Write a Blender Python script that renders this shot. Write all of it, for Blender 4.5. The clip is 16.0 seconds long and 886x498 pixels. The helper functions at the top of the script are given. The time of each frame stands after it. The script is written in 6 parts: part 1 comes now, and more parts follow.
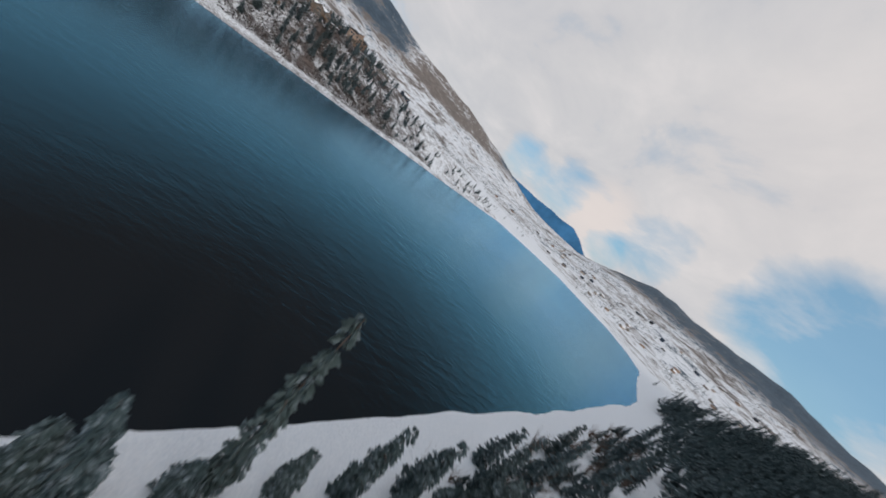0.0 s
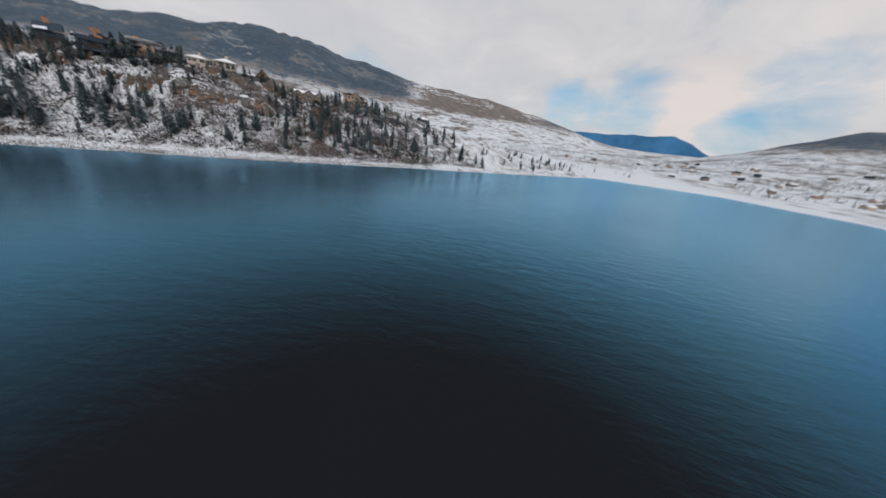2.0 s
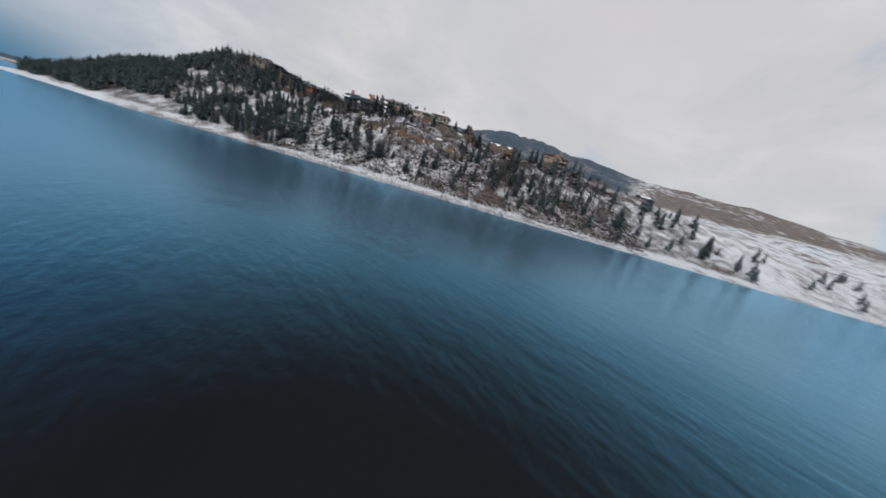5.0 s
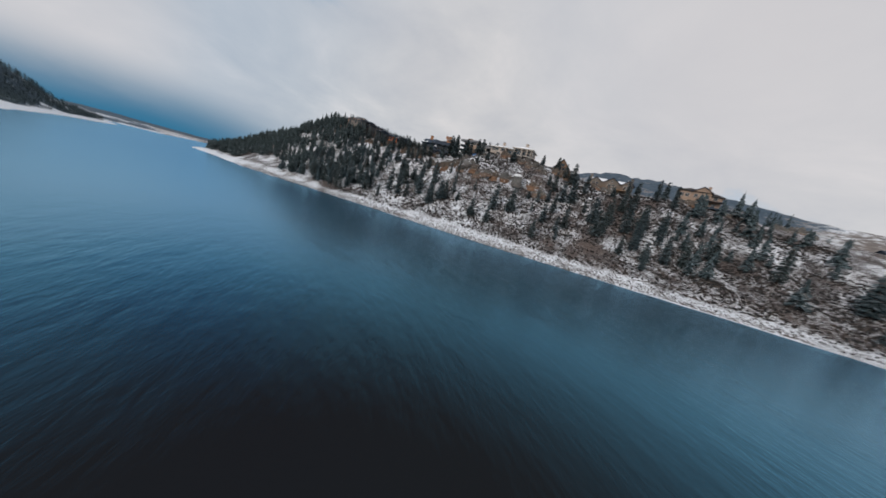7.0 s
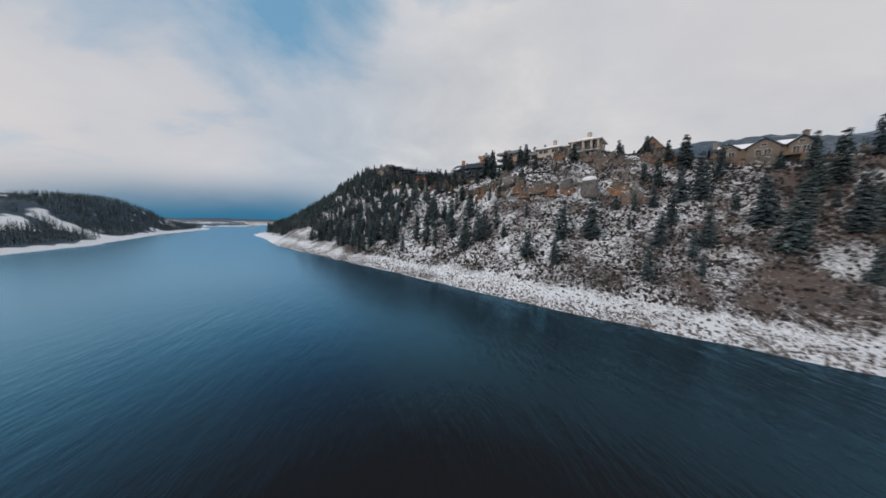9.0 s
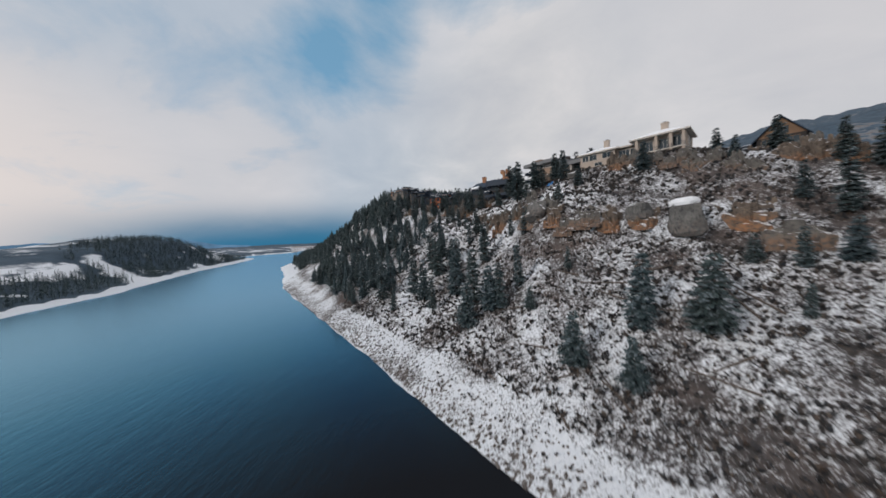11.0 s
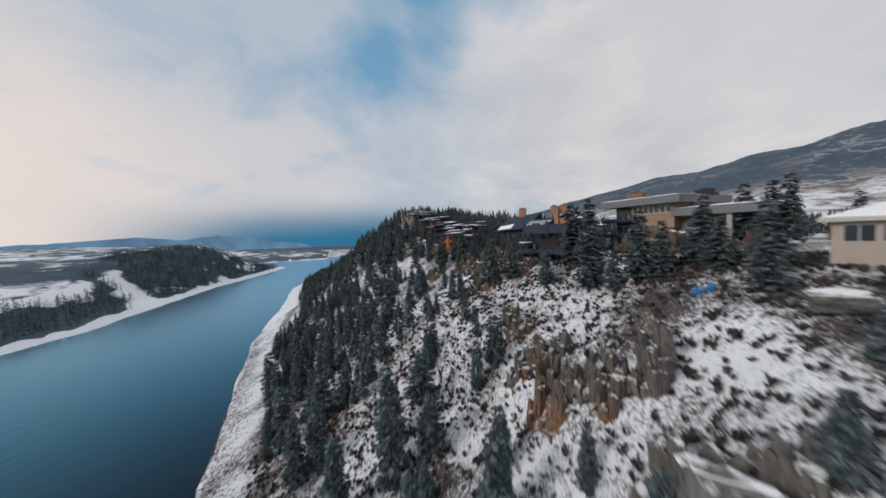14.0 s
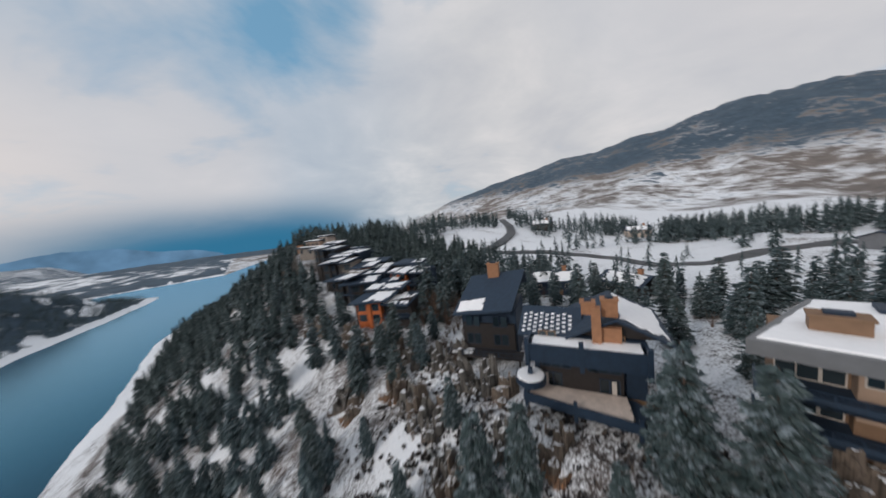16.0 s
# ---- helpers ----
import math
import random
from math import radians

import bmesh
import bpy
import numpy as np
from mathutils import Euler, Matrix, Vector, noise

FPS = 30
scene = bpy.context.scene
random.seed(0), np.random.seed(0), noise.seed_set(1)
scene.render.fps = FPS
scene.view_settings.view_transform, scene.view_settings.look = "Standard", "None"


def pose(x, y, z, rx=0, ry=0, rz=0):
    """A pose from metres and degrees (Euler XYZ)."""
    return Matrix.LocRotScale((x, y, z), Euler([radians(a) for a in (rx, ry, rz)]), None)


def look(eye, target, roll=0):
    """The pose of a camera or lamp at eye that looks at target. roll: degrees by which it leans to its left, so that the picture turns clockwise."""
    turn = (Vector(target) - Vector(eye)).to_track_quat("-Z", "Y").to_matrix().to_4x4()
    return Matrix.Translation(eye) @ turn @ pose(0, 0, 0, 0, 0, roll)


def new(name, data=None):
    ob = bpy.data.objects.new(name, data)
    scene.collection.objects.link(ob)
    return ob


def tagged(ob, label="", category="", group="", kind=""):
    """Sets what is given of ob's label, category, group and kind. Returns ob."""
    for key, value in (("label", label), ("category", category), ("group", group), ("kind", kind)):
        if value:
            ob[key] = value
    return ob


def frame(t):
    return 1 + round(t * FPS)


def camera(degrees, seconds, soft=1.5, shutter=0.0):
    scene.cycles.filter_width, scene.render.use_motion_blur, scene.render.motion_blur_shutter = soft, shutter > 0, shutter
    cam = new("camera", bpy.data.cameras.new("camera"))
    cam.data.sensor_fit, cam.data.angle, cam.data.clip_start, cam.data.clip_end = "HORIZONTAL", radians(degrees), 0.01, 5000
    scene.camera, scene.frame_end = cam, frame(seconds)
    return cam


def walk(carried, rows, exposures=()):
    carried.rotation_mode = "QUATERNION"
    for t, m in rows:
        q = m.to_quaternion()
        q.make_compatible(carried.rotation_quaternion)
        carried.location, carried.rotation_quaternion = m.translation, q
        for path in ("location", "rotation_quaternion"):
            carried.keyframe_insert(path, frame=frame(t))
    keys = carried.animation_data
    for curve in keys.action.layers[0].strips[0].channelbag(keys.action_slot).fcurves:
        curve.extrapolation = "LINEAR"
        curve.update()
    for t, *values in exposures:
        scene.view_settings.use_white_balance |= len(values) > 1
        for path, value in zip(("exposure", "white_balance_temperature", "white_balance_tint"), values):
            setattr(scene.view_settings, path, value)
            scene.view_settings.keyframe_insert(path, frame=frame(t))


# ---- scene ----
cam = camera(116.4, 16.0, soft=1.6, shutter=0.5)
PATH = [
    (0, (-171.39, -120.13, 40.14), (-152.70, -124.10, 34.23), 44.41),
    (0.5, (-159.57, -121.52, 41.16), (-140.95, -123.73, 34.20), 41.06),
    (1, (-148.92, -121.31, 37.76), (-130.40, -122.10, 30.25), 30.24),
    (1.5, (-138.20, -119.95, 34.27), (-119.80, -119.35, 26.48), 17.99),
    (2, (-128.14, -118.53, 28.36), (-109.86, -116.21, 20.60), 8.14),
    (2.5, (-118.22, -117.60, 22.78), (-100.17, -113.41, 15.25), 3.44),
    (3, (-108.71, -115.91, 18.56), (-91.05, -109.86, 11.38), 3.21),
    (3.5, (-98.51, -113.15, 16.64), (-81.47, -105.15, 9.89), 5.58),
    (4, (-88.53, -112.40, 11.92), (-72.40, -102.16, 6.00), 8.79),
    (4.5, (-78.20, -110.82, 10.75), (-63.38, -98.47, 5.46), 12.40),
    (5, (-67.79, -107.74, 10.70), (-54.57, -93.54, 5.85), 15.62),
    (5.5, (-58.03, -103.90, 10.39), (-46.49, -88.18, 6.00), 17.90),
    (6, (-49.46, -97.54, 10.63), (-39.46, -80.70, 6.58), 18.18),
    (6.5, (-42.03, -89.40, 11.35), (-33.43, -71.74, 7.59), 16.85),
    (7, (-35.70, -80.20, 12.49), (-28.36, -61.92, 9.02), 14.30),
    (7.5, (-30.42, -70.68, 13.99), (-24.28, -51.91, 10.85), 10.92),
    (8, (-25.08, -60.87, 15.56), (-20.12, -41.68, 12.85), 7.53),
    (8.5, (-20.88, -51.82, 17.32), (-17.16, -32.32, 14.92), 3.62),
    (9, (-16.66, -42.57, 19.21), (-14.02, -22.86, 17.07), 0.33),
    (9.5, (-12.36, -33.69, 21.26), (-10.75, -13.84, 19.39), -2.32),
    (10, (-8.05, -25.19, 23.70), (-7.20, -5.27, 22.09), -3.43),
    (10.5, (-3.96, -16.84, 26.48), (-3.71, 3.11, 25.10), -3.56),
    (11, (-0.34, -8.43, 29.52), (-0.64, 11.53, 28.33), -3.24),
    (11.5, (2.59, 0.27, 32.76), (1.69, 20.22, 31.72), -3.02),
    (12, (5.28, 9.10, 36.06), (3.70, 29.02, 35.15), -3.12),
    (12.5, (7.59, 18.11, 39.42), (5.38, 37.98, 38.61), -3.05),
    (13, (9.15, 27.40, 43.31), (6.44, 47.20, 42.51), -3.31),
    (13.5, (10.21, 37.10, 47.12), (7.13, 56.84, 46.21), -2.79),
    (14, (10.54, 47.76, 50.72), (7.28, 67.47, 49.70), -2.04),
    (14.5, (9.26, 59.17, 54.68), (6.28, 78.91, 53.44), -1.37),
    (15, (7.98, 71.38, 56.96), (5.53, 91.20, 55.93), 0.19),
    (15.5, (6.51, 81.91, 62.71), (5.23, 101.81, 61.13), -2.13),
    (16, (8.57, 93.14, 69.54), (10.17, 112.92, 67.10), -6.72),
]
walk(cam, [(t, look(eye, target, roll)) for t, eye, target, roll in PATH])

# ---- sky and light ----
SUN_AZ, SUN_EL = 118.0, 24.0   # degrees to the left of +y, and above the horizon


def sun_and_sky():
    world = bpy.data.worlds.new("sky")
    scene.world = world
    world.use_nodes = True
    nt = world.node_tree
    nt.nodes.clear()
    N, L = nt.nodes.new, nt.links.new

    def val(op, a, b=None, c=None):
        nd = N("ShaderNodeMath")
        nd.operation = op
        for i, v in enumerate((a, b, c)):
            if v is None:
                continue
            if isinstance(v, (int, float)):
                nd.inputs[i].default_value = v
            else:
                L(v, nd.inputs[i])
        return nd.outputs[0]

    def ramp(fac, stops):
        nd = N("ShaderNodeValToRGB")
        cr = nd.color_ramp
        while len(cr.elements) < len(stops):
            cr.elements.new(0.5)
        for e, (p, c) in zip(cr.elements, stops):
            e.position, e.color = p, (*c, 1)
        L(fac, nd.inputs[0])
        return nd.outputs[0]

    def mix(fac, a, b):
        nd = N("ShaderNodeMix")
        nd.data_type = "RGBA"
        for i, v in ((0, fac), (6, a), (7, b)):
            if isinstance(v, (int, float)):
                nd.inputs[i].default_value = v
            elif isinstance(v, tuple):
                nd.inputs[i].default_value = (*v, 1)
            else:
                L(v, nd.inputs[i])
        return nd.outputs[2]

    sky = N("ShaderNodeTexSky")
    sky.sky_type, sky.sun_disc = "NISHITA", False
    sky.sun_elevation, sky.sun_rotation = radians(SUN_EL), radians(-SUN_AZ)
    sky.air_density, sky.dust_density, sky.ozone_density = 1.0, 0.3, 3.0
    co = N("ShaderNodeTexCoord").outputs["Generated"]
    sep = N("ShaderNodeSeparateXYZ")
    L(co, sep.inputs[0])
    x, y, z = sep.outputs
    zz = val("ADD", val("MAXIMUM", z, 0.0), 0.30)
    flat = N("ShaderNodeCombineXYZ")
    L(val("DIVIDE", x, zz), flat.inputs[0])
    L(val("DIVIDE", y, zz), flat.inputs[1])

    def cloud(scale, detail, rough, off, twist=0.0):
        mp = N("ShaderNodeMapping")
        mp.inputs["Location"].default_value = off
        L(flat.outputs[0], mp.inputs[0])
        t = N("ShaderNodeTexNoise")
        t.inputs["Scale"].default_value, t.inputs["Detail"].default_value = scale, detail
        t.inputs["Roughness"].default_value, t.inputs["Distortion"].default_value = rough, twist
        L(mp.outputs[0], t.inputs["Vector"])
        return t.outputs["Fac"]

    def toward(az, el, wide):
        """1 toward a direction, falling to 0 at wide degrees from it."""
        a, e = radians(az), radians(el)
        nd = N("ShaderNodeVectorMath")
        nd.operation = "DOT_PRODUCT"
        L(co, nd.inputs[0])
        nd.inputs[1].default_value = (-math.sin(a) * math.cos(e), math.cos(a) * math.cos(e), math.sin(e))
        mr = N("ShaderNodeMapRange")
        mr.interpolation_type = "SMOOTHSTEP"
        L(nd.outputs["Value"], mr.inputs[0])
        mr.inputs[1].default_value, mr.inputs[2].default_value = math.cos(radians(wide)), 1.0
        return mr.outputs[0]

    big = cloud(0.55, 6, 0.52, (3.1, 1.7, 0), 0.2)
    fine = cloud(1.9, 9, 0.60, (0.4, 5.2, 0), 0.35)
    cover = val("ADD", val("MULTIPLY", big, 0.50), val("MULTIPLY", fine, 0.64))
    # breaks in the cloud deck
    for az, el, wide, much in GAPS:
        cover = val("SUBTRACT", cover, val("MULTIPLY", toward(az, el, wide), much))
    mask = ramp(cover, [(0.25, (0.15, 0.15, 0.15)), (0.38, (0.62, 0.62, 0.62)), (0.50, (1, 1, 1))])
    tone = ramp(fine, [(0.33, CLOUD_DARK), (0.52, CLOUD_MID), (0.70, CLOUD_LIGHT)])
    for az, el, wide, much in COOL:
        tone = mix(val("MULTIPLY", toward(az, el, wide), much), tone, CLOUD_COOL)
    # warm brightness round the hidden sun
    for az, el, wide, much in WARM:
        tone = mix(val("MULTIPLY", toward(az, el, wide), much), tone, CLOUD_WARM)
    blue = N("ShaderNodeVectorMath")
    blue.operation = "SCALE"
    L(sky.outputs[0], blue.inputs[0])
    blue.inputs["Scale"].default_value = SKY_SCALE
    clear = mix(0.6, blue.outputs[0], (0.13, 0.40, 0.61))
    colour = mix(mask, clear, tone)
    # far rain band low over the lake
    band = N("ShaderNodeMapRange")
    band.interpolation_type = "SMOOTHSTEP"
    L(val("ADD", z, val("MULTIPLY", fine, -0.05)), band.inputs[0])
    band.inputs[1].default_value, band.inputs[2].default_value, band.inputs[3].default_value, band.inputs[4].default_value = 0.12, -0.04, 0.0, 1.0
    for az, el, wide, much in RAIN:
        colour = mix(val("MULTIPLY", val("MULTIPLY", toward(az, el, wide), band.outputs[0]), much), colour, RAIN_BLUE)
    bg = N("ShaderNodeBackground")
    L(colour, bg.inputs[0])
    bg.inputs[1].default_value = 1.0
    out = N("ShaderNodeOutputWorld")
    L(bg.outputs[0], out.inputs[0])
    lamp = bpy.data.lights.new("sun", "SUN")
    lamp.energy, lamp.angle, lamp.color = 1.3, radians(14), (1.0, 0.93, 0.87)
    sun = new("sun", lamp)
    a, e = radians(SUN_AZ), radians(SUN_EL)
    sun.matrix_world = look((-math.sin(a) * math.cos(e) * 500, math.cos(a) * math.cos(e) * 500, math.sin(e) * 500), (0, 0, 0))


GAPS = [(25, 27, 12, 0.16), (15, 33, 13, 0.17), (1, 38, 13, 0.15), (-13, 40, 12, 0.15), (-23, 42, 12, 0.10), (4, 54, 22, 0.11), (-101, 6.5, 6, 0.21), (-110, 7, 7, 0.19), (-128, 10, 8, 0.20), (-123, 4, 5, 0.17), (-148, 14, 12, 0.28), (-156, 11, 10, 0.20)]
COOL = [(34, 30, 42, 0.72), (15, 70, 50, 0.4), (-75, 4, 30, 0.15), (-56, 34, 32, 0.6)]
WARM = [(74, 3, 34, 0.95), (40, 11, 20, 0.4), (-34, 26, 48, 0.34), (-95, 34, 55, 0.4), (-118, 8, 8, 0.8), (-170, 20, 60, 0.5)]
RAIN = [(33, 1.0, 34, 0.90), (30, 0, 22, 0.6)]
CLOUD_DARK, CLOUD_MID, CLOUD_LIGHT = (0.415, 0.47, 0.54), (0.53, 0.57, 0.615), (0.675, 0.685, 0.712)
CLOUD_WARM, CLOUD_COOL, RAIN_BLUE, SKY_SCALE = (0.78, 0.70, 0.665), (0.42, 0.49, 0.585), (0.010, 0.150, 0.285), 0.13
sun_and_sky()
scene.view_settings.exposure = 0.0

# ---- plan: s runs along the shore of the bluff, n inland from the lake ----
AL, IN = Vector((-0.6192, 0.7853)), Vector((0.7853, 0.6192))
FACE = math.degrees(math.atan2(-AL.y, -AL.x))   # local x to the right seen from the lake, local y inland


def at(s, n):
    return s * AL.x + n * IN.x, s * AL.y + n * IN.y


def sn_of(x, y):
    return x * AL.x + y * AL.y, x * IN.x + y * IN.y


LAKE = [(-349, 46), (-250, 36), (-180, 30), (-80, 27), (-40, 22), (0, 18), (60, 19), (120, 18), (190, 18), (235, 22),
        (262, 28), (300, 31), (360, 37), (400, 50), (460, 98), (600, 180), (800, 260), (1000, 340), (1060, 280), (890, 172),
        (780, 116), (786, 33), (797, -40), (760, -95), (700, -80), (672, 0), (640, 26), (604, 23), (510, -8),
        (432, -40), (342, -60), (281, -72), (240, -92), (190, -118), (100, -165), (11, -190), (-66, -200),
        (-163, -212), (-250, -219), (-297, -214), (-360, -208), (-416, -204), (-460, -180), (-488, -145),
        (-478, -100), (-470, -42), (-416, 4)]
EDGE = np.array(LAKE, float)
R_SHORE = [(-349, 46), (-250, 36), (-180, 30), (-80, 27), (-40, 22), (0, 18), (60, 19), (120, 18), (190, 18), (235, 22), (262, 28), (300, 31), (360, 37), (400, 50), (460, 98)]
CREST = [(-349, 3), (-314, 9), (-240, 22), (-155, 34), (-85, 40), (-71, 40), (-33, 37), (-12, 42), (0, 45), (20, 47), (36, 47.5), (60, 46.5), (75, 44), (90, 43), (120, 44), (150, 48), (175, 52), (200, 58), (230, 61), (265, 58), (300, 51), (340, 45), (450, 37), (600, 30)]
BACK = [(-349, 20), (-314, 55), (-240, 85), (-155, 100), (-85, 82), (-71, 80), (-33, 64), (-12, 68), (0, 70), (20, 61), (36, 62), (60, 74), (90, 72), (120, 73), (165, 79), (190, 80), (265, 98), (330, 100), (450, 120)]
PEAKS = [(-180, 5), (-150, 6.5), (-139, 5.6), (-134, 4.0), (-130, 2.4), (-126, 1.2), (-119, 1.2), (-113, 1.4), (-106, 3.3), (-100, 4.8), (-95, 5.9), (-91, 6.7), (-86, 7.0), (-77, 7.7), (-69, 8.8),
         (-62, 9.7), (-54, 10.4), (-48, 10.2), (-40, 9.3), (-33, 8.4), (-28, 8.0), (-20, 6.6), (-13, 4.6), (-7, 3.0), (-2, 1.0), (6, -0.7), (43, -0.7), (50, -0.6), (60, 0.0), (67, 0.0), (80, 0.4), (120, 4), (180, 5)]


def table(v, rows):
    a = np.array(rows, float)
    return np.interp(v, a[:, 0], a[:, 1])


def hashed(i, j, seed):
    v = np.sin(i * 127.1 + j * 311.7 + seed * 74.7) * 43758.5453
    return v - np.floor(v)


def vnoise(x, y, seed=0):
    i, j = np.floor(x), np.floor(y)
    u, v = x - i, y - j
    u, v = u * u * (3 - 2 * u), v * v * (3 - 2 * v)
    a = hashed(i, j, seed) * (1 - u) + hashed(i + 1, j, seed) * u
    b = hashed(i, j + 1, seed) * (1 - u) + hashed(i + 1, j + 1, seed) * u
    return a * (1 - v) + b * v


def fbm(x, y, seed=0, octaves=4):
    t, amp, tot = 0, 0.5, 0
    for k in range(octaves):
        t, tot, amp, x, y = t + amp * vnoise(x, y, seed + k), tot + amp, amp * 0.5, x * 2.03, y * 2.03
    return t / tot


def step(a, b, v):
    u = np.clip((v - a) / (b - a), 0, 1)
    return u * u * (3 - 2 * u)


def lake_distance(s, n):
    """Metres from the water's edge, above 0 on land."""
    best, inside = np.full(s.shape, 1e9), np.zeros(s.shape, bool)
    for (ax, ay), (bx, by) in zip(EDGE, np.roll(EDGE, -1, 0)):
        ux, uy = bx - ax, by - ay
        t = np.clip(((s - ax) * ux + (n - ay) * uy) / (ux * ux + uy * uy), 0, 1)
        best = np.minimum(best, np.hypot(s - ax - t * ux, n - ay - t * uy))
        cross = ((ay > n) != (by > n)) & (s < (bx - ax) * (n - ay) / (by - ay + 1e-12) + ax)
        inside ^= cross
    return np.where(inside, -best, best)


def ground(s, n):
    """The height of the land, and how far from the water it lies."""
    s, n = np.asarray(s, float), np.asarray(n, float)
    d = lake_distance(s, n) + 1.6 * (fbm(s / 14, n / 14, 3) - 0.5) * 2
    x, y = at(s, n)
    # gentle shores
    low = 0.22 * np.clip(d, 0, 9) + 0.03 * np.clip(d - 9, 0, 300)
    bank = step(-60, -200, n) * step(260, 120, s) * step(-520, -330, s)
    low = low + bank * (0.42 * np.clip(d - 9, 0, 55) + 0.34 * np.clip(d - 34, 0, 80) * step(-60, -130, s))
    farhill = step(180, 300, s) * step(720, 640, s) * step(40, -60, n)
    low = low + farhill * (16 + 21 * step(350, 450, s)) * step(10, 100, d) * (0.5 + 0.8 * fbm(s / 150, n / 150, 11))
    low = low + step(700, 900, s) * 18 * step(60, 500, d) * fbm(s / 120, n / 120, 12)
    # the bluff
    crest, back = table(s, CREST), table(s, BACK)
    m = n - table(s, R_SHORE)
    u = m / back + 0.05 * (fbm(s / 16, n / 30, 21) - 0.5)
    prof = np.interp(u, [0, 0.12, 0.3, 0.5, 0.6, 0.64, 0.86, 0.93, 1.0, 1.15, 4], [0, 0.05, 0.21, 0.43, 0.55, 0.645, 0.85, 0.92, 0.985, 1.0, 0.93])
    bluff = crest * prof + (fbm(s / 9, n / 9, 31) - 0.5) * 5 * step(0.1, 0.3, u) * step(1.15, 0.9, u) + (fbm(s / 30, n / 30, 33) - 0.5) * 4 * step(0.1, 0.4, u)
    side = step(-352, -335, s) * step(700, 520, s) * step(0, 4, m)
    z = low * (1 - side) + bluff * side
    # mountains all round
    r, az = np.hypot(x, y), np.degrees(np.arctan2(-x, y))
    top = 45 + 1900 * np.tan(np.radians(table(az, PEAKS)))
    rise = np.clip((r - 620) / 1280, 0, 1.6)
    rise = np.where(rise < 1, rise ** 1.35, 1 + 0.25 * (rise - 1))
    ridges = 1 + 0.30 * (fbm(x / 260, y / 260, 41, 5) - 0.5) * step(0, 0.3, rise)
    z = z + np.maximum(top - 20, 0) * rise * ridges * step(0, 60, d)
    z = z - 150 * step(1350, 2600, r) * step(-2, 6, az) * step(50, 44, az) - 40 * step(1350, 1800, r) * step(-2, 6, az) * step(50, 44, az)
    dip = (r > 1300) & (az > -2) & (az < 50)
    return np.where(d > 0, np.where(dip, z, np.maximum(z, 0.03 * np.minimum(d, 500))), np.maximum(0.35 * d, -6)), d


def height(s, n):
    return float(ground(np.array([s]), np.array([n]))[0][0])


# ---- materials ----
def material(name):
    mat = bpy.data.materials.new(name)
    mat.use_nodes = True
    nt = mat.node_tree
    return mat, nt, nt.nodes["Principled BSDF"]


def noise_node(nt, scale, detail=4, rough=0.55, coord=None, distort=0.0):
    t = nt.nodes.new("ShaderNodeTexNoise")
    t.inputs["Scale"].default_value, t.inputs["Detail"].default_value = scale, detail
    t.inputs["Roughness"].default_value, t.inputs["Distortion"].default_value = rough, distort
    if coord is None:
        coord = nt.nodes.new("ShaderNodeTexCoord").outputs["Object"]
    nt.links.new(coord, t.inputs["Vector"])
    return t.outputs["Fac"]


def ramp_node(nt, fac, stops):
    nd = nt.nodes.new("ShaderNodeValToRGB")
    cr = nd.color_ramp
    while len(cr.elements) < len(stops):
        cr.elements.new(0.5)
    for e, (p, c) in zip(cr.elements, stops):
        e.position, e.color = p, (*c, 1) if len(c) == 3 else c
    nt.links.new(fac, nd.inputs[0])
    return nd.outputs[0]


def mix_node(nt, fac, a, b, blend="MIX"):
    nd = nt.nodes.new("ShaderNodeMix")
    nd.data_type, nd.blend_type = "RGBA", blend
    for i, v in ((0, fac), (6, a), (7, b)):
        if isinstance(v, (int, float)):
            nd.inputs[i].default_value = v
        elif isinstance(v, tuple):
            nd.inputs[i].default_value = (*v, 1)
        else:
            nt.links.new(v, nd.inputs[i])
    return nd.outputs[2]


def math_node(nt, op, a, b=0.0):
    nd = nt.nodes.new("ShaderNodeMath")
    nd.operation = op
    for i, v in enumerate((a, b)):
        if isinstance(v, (int, float)):
            nd.inputs[i].default_value = v
        else:
            nt.links.new(v, nd.inputs[i])
    return nd.outputs[0]


def bump_node(nt, fac, strength, distance):
    nd = nt.nodes.new("ShaderNodeBump")
    nd.inputs["Strength"].default_value, nd.inputs["Distance"].default_value = strength, distance
    nt.links.new(fac, nd.inputs["Height"])
    return nd.outputs[0]


def plain(name, colour, rough=0.7, metal=0.0, vary=0.25, scale=3.0, bump=0.3, grain=18.0, depth=0.02):
    """A worn surface: the colour varied at two scales, with fine relief."""
    mat, nt, p = material(name)
    a, b = noise_node(nt, scale, 5), noise_node(nt, grain, 4)
    dark, light = tuple(c * (1 - vary) for c in colour), tuple(min(1, c * (1 + vary)) for c in colour)
    c = ramp_node(nt, a, [(0.3, dark), (0.7, light)])
    c = mix_node(nt, 0.35, c, ramp_node(nt, b, [(0.3, dark), (0.7, light)]))
    nt.links.new(c, p.inputs["Base Color"])
    p.inputs["Roughness"].default_value, p.inputs["Metallic"].default_value = rough, metal
    nt.links.new(bump_node(nt, b, bump, depth), p.inputs["Normal"])
    return mat


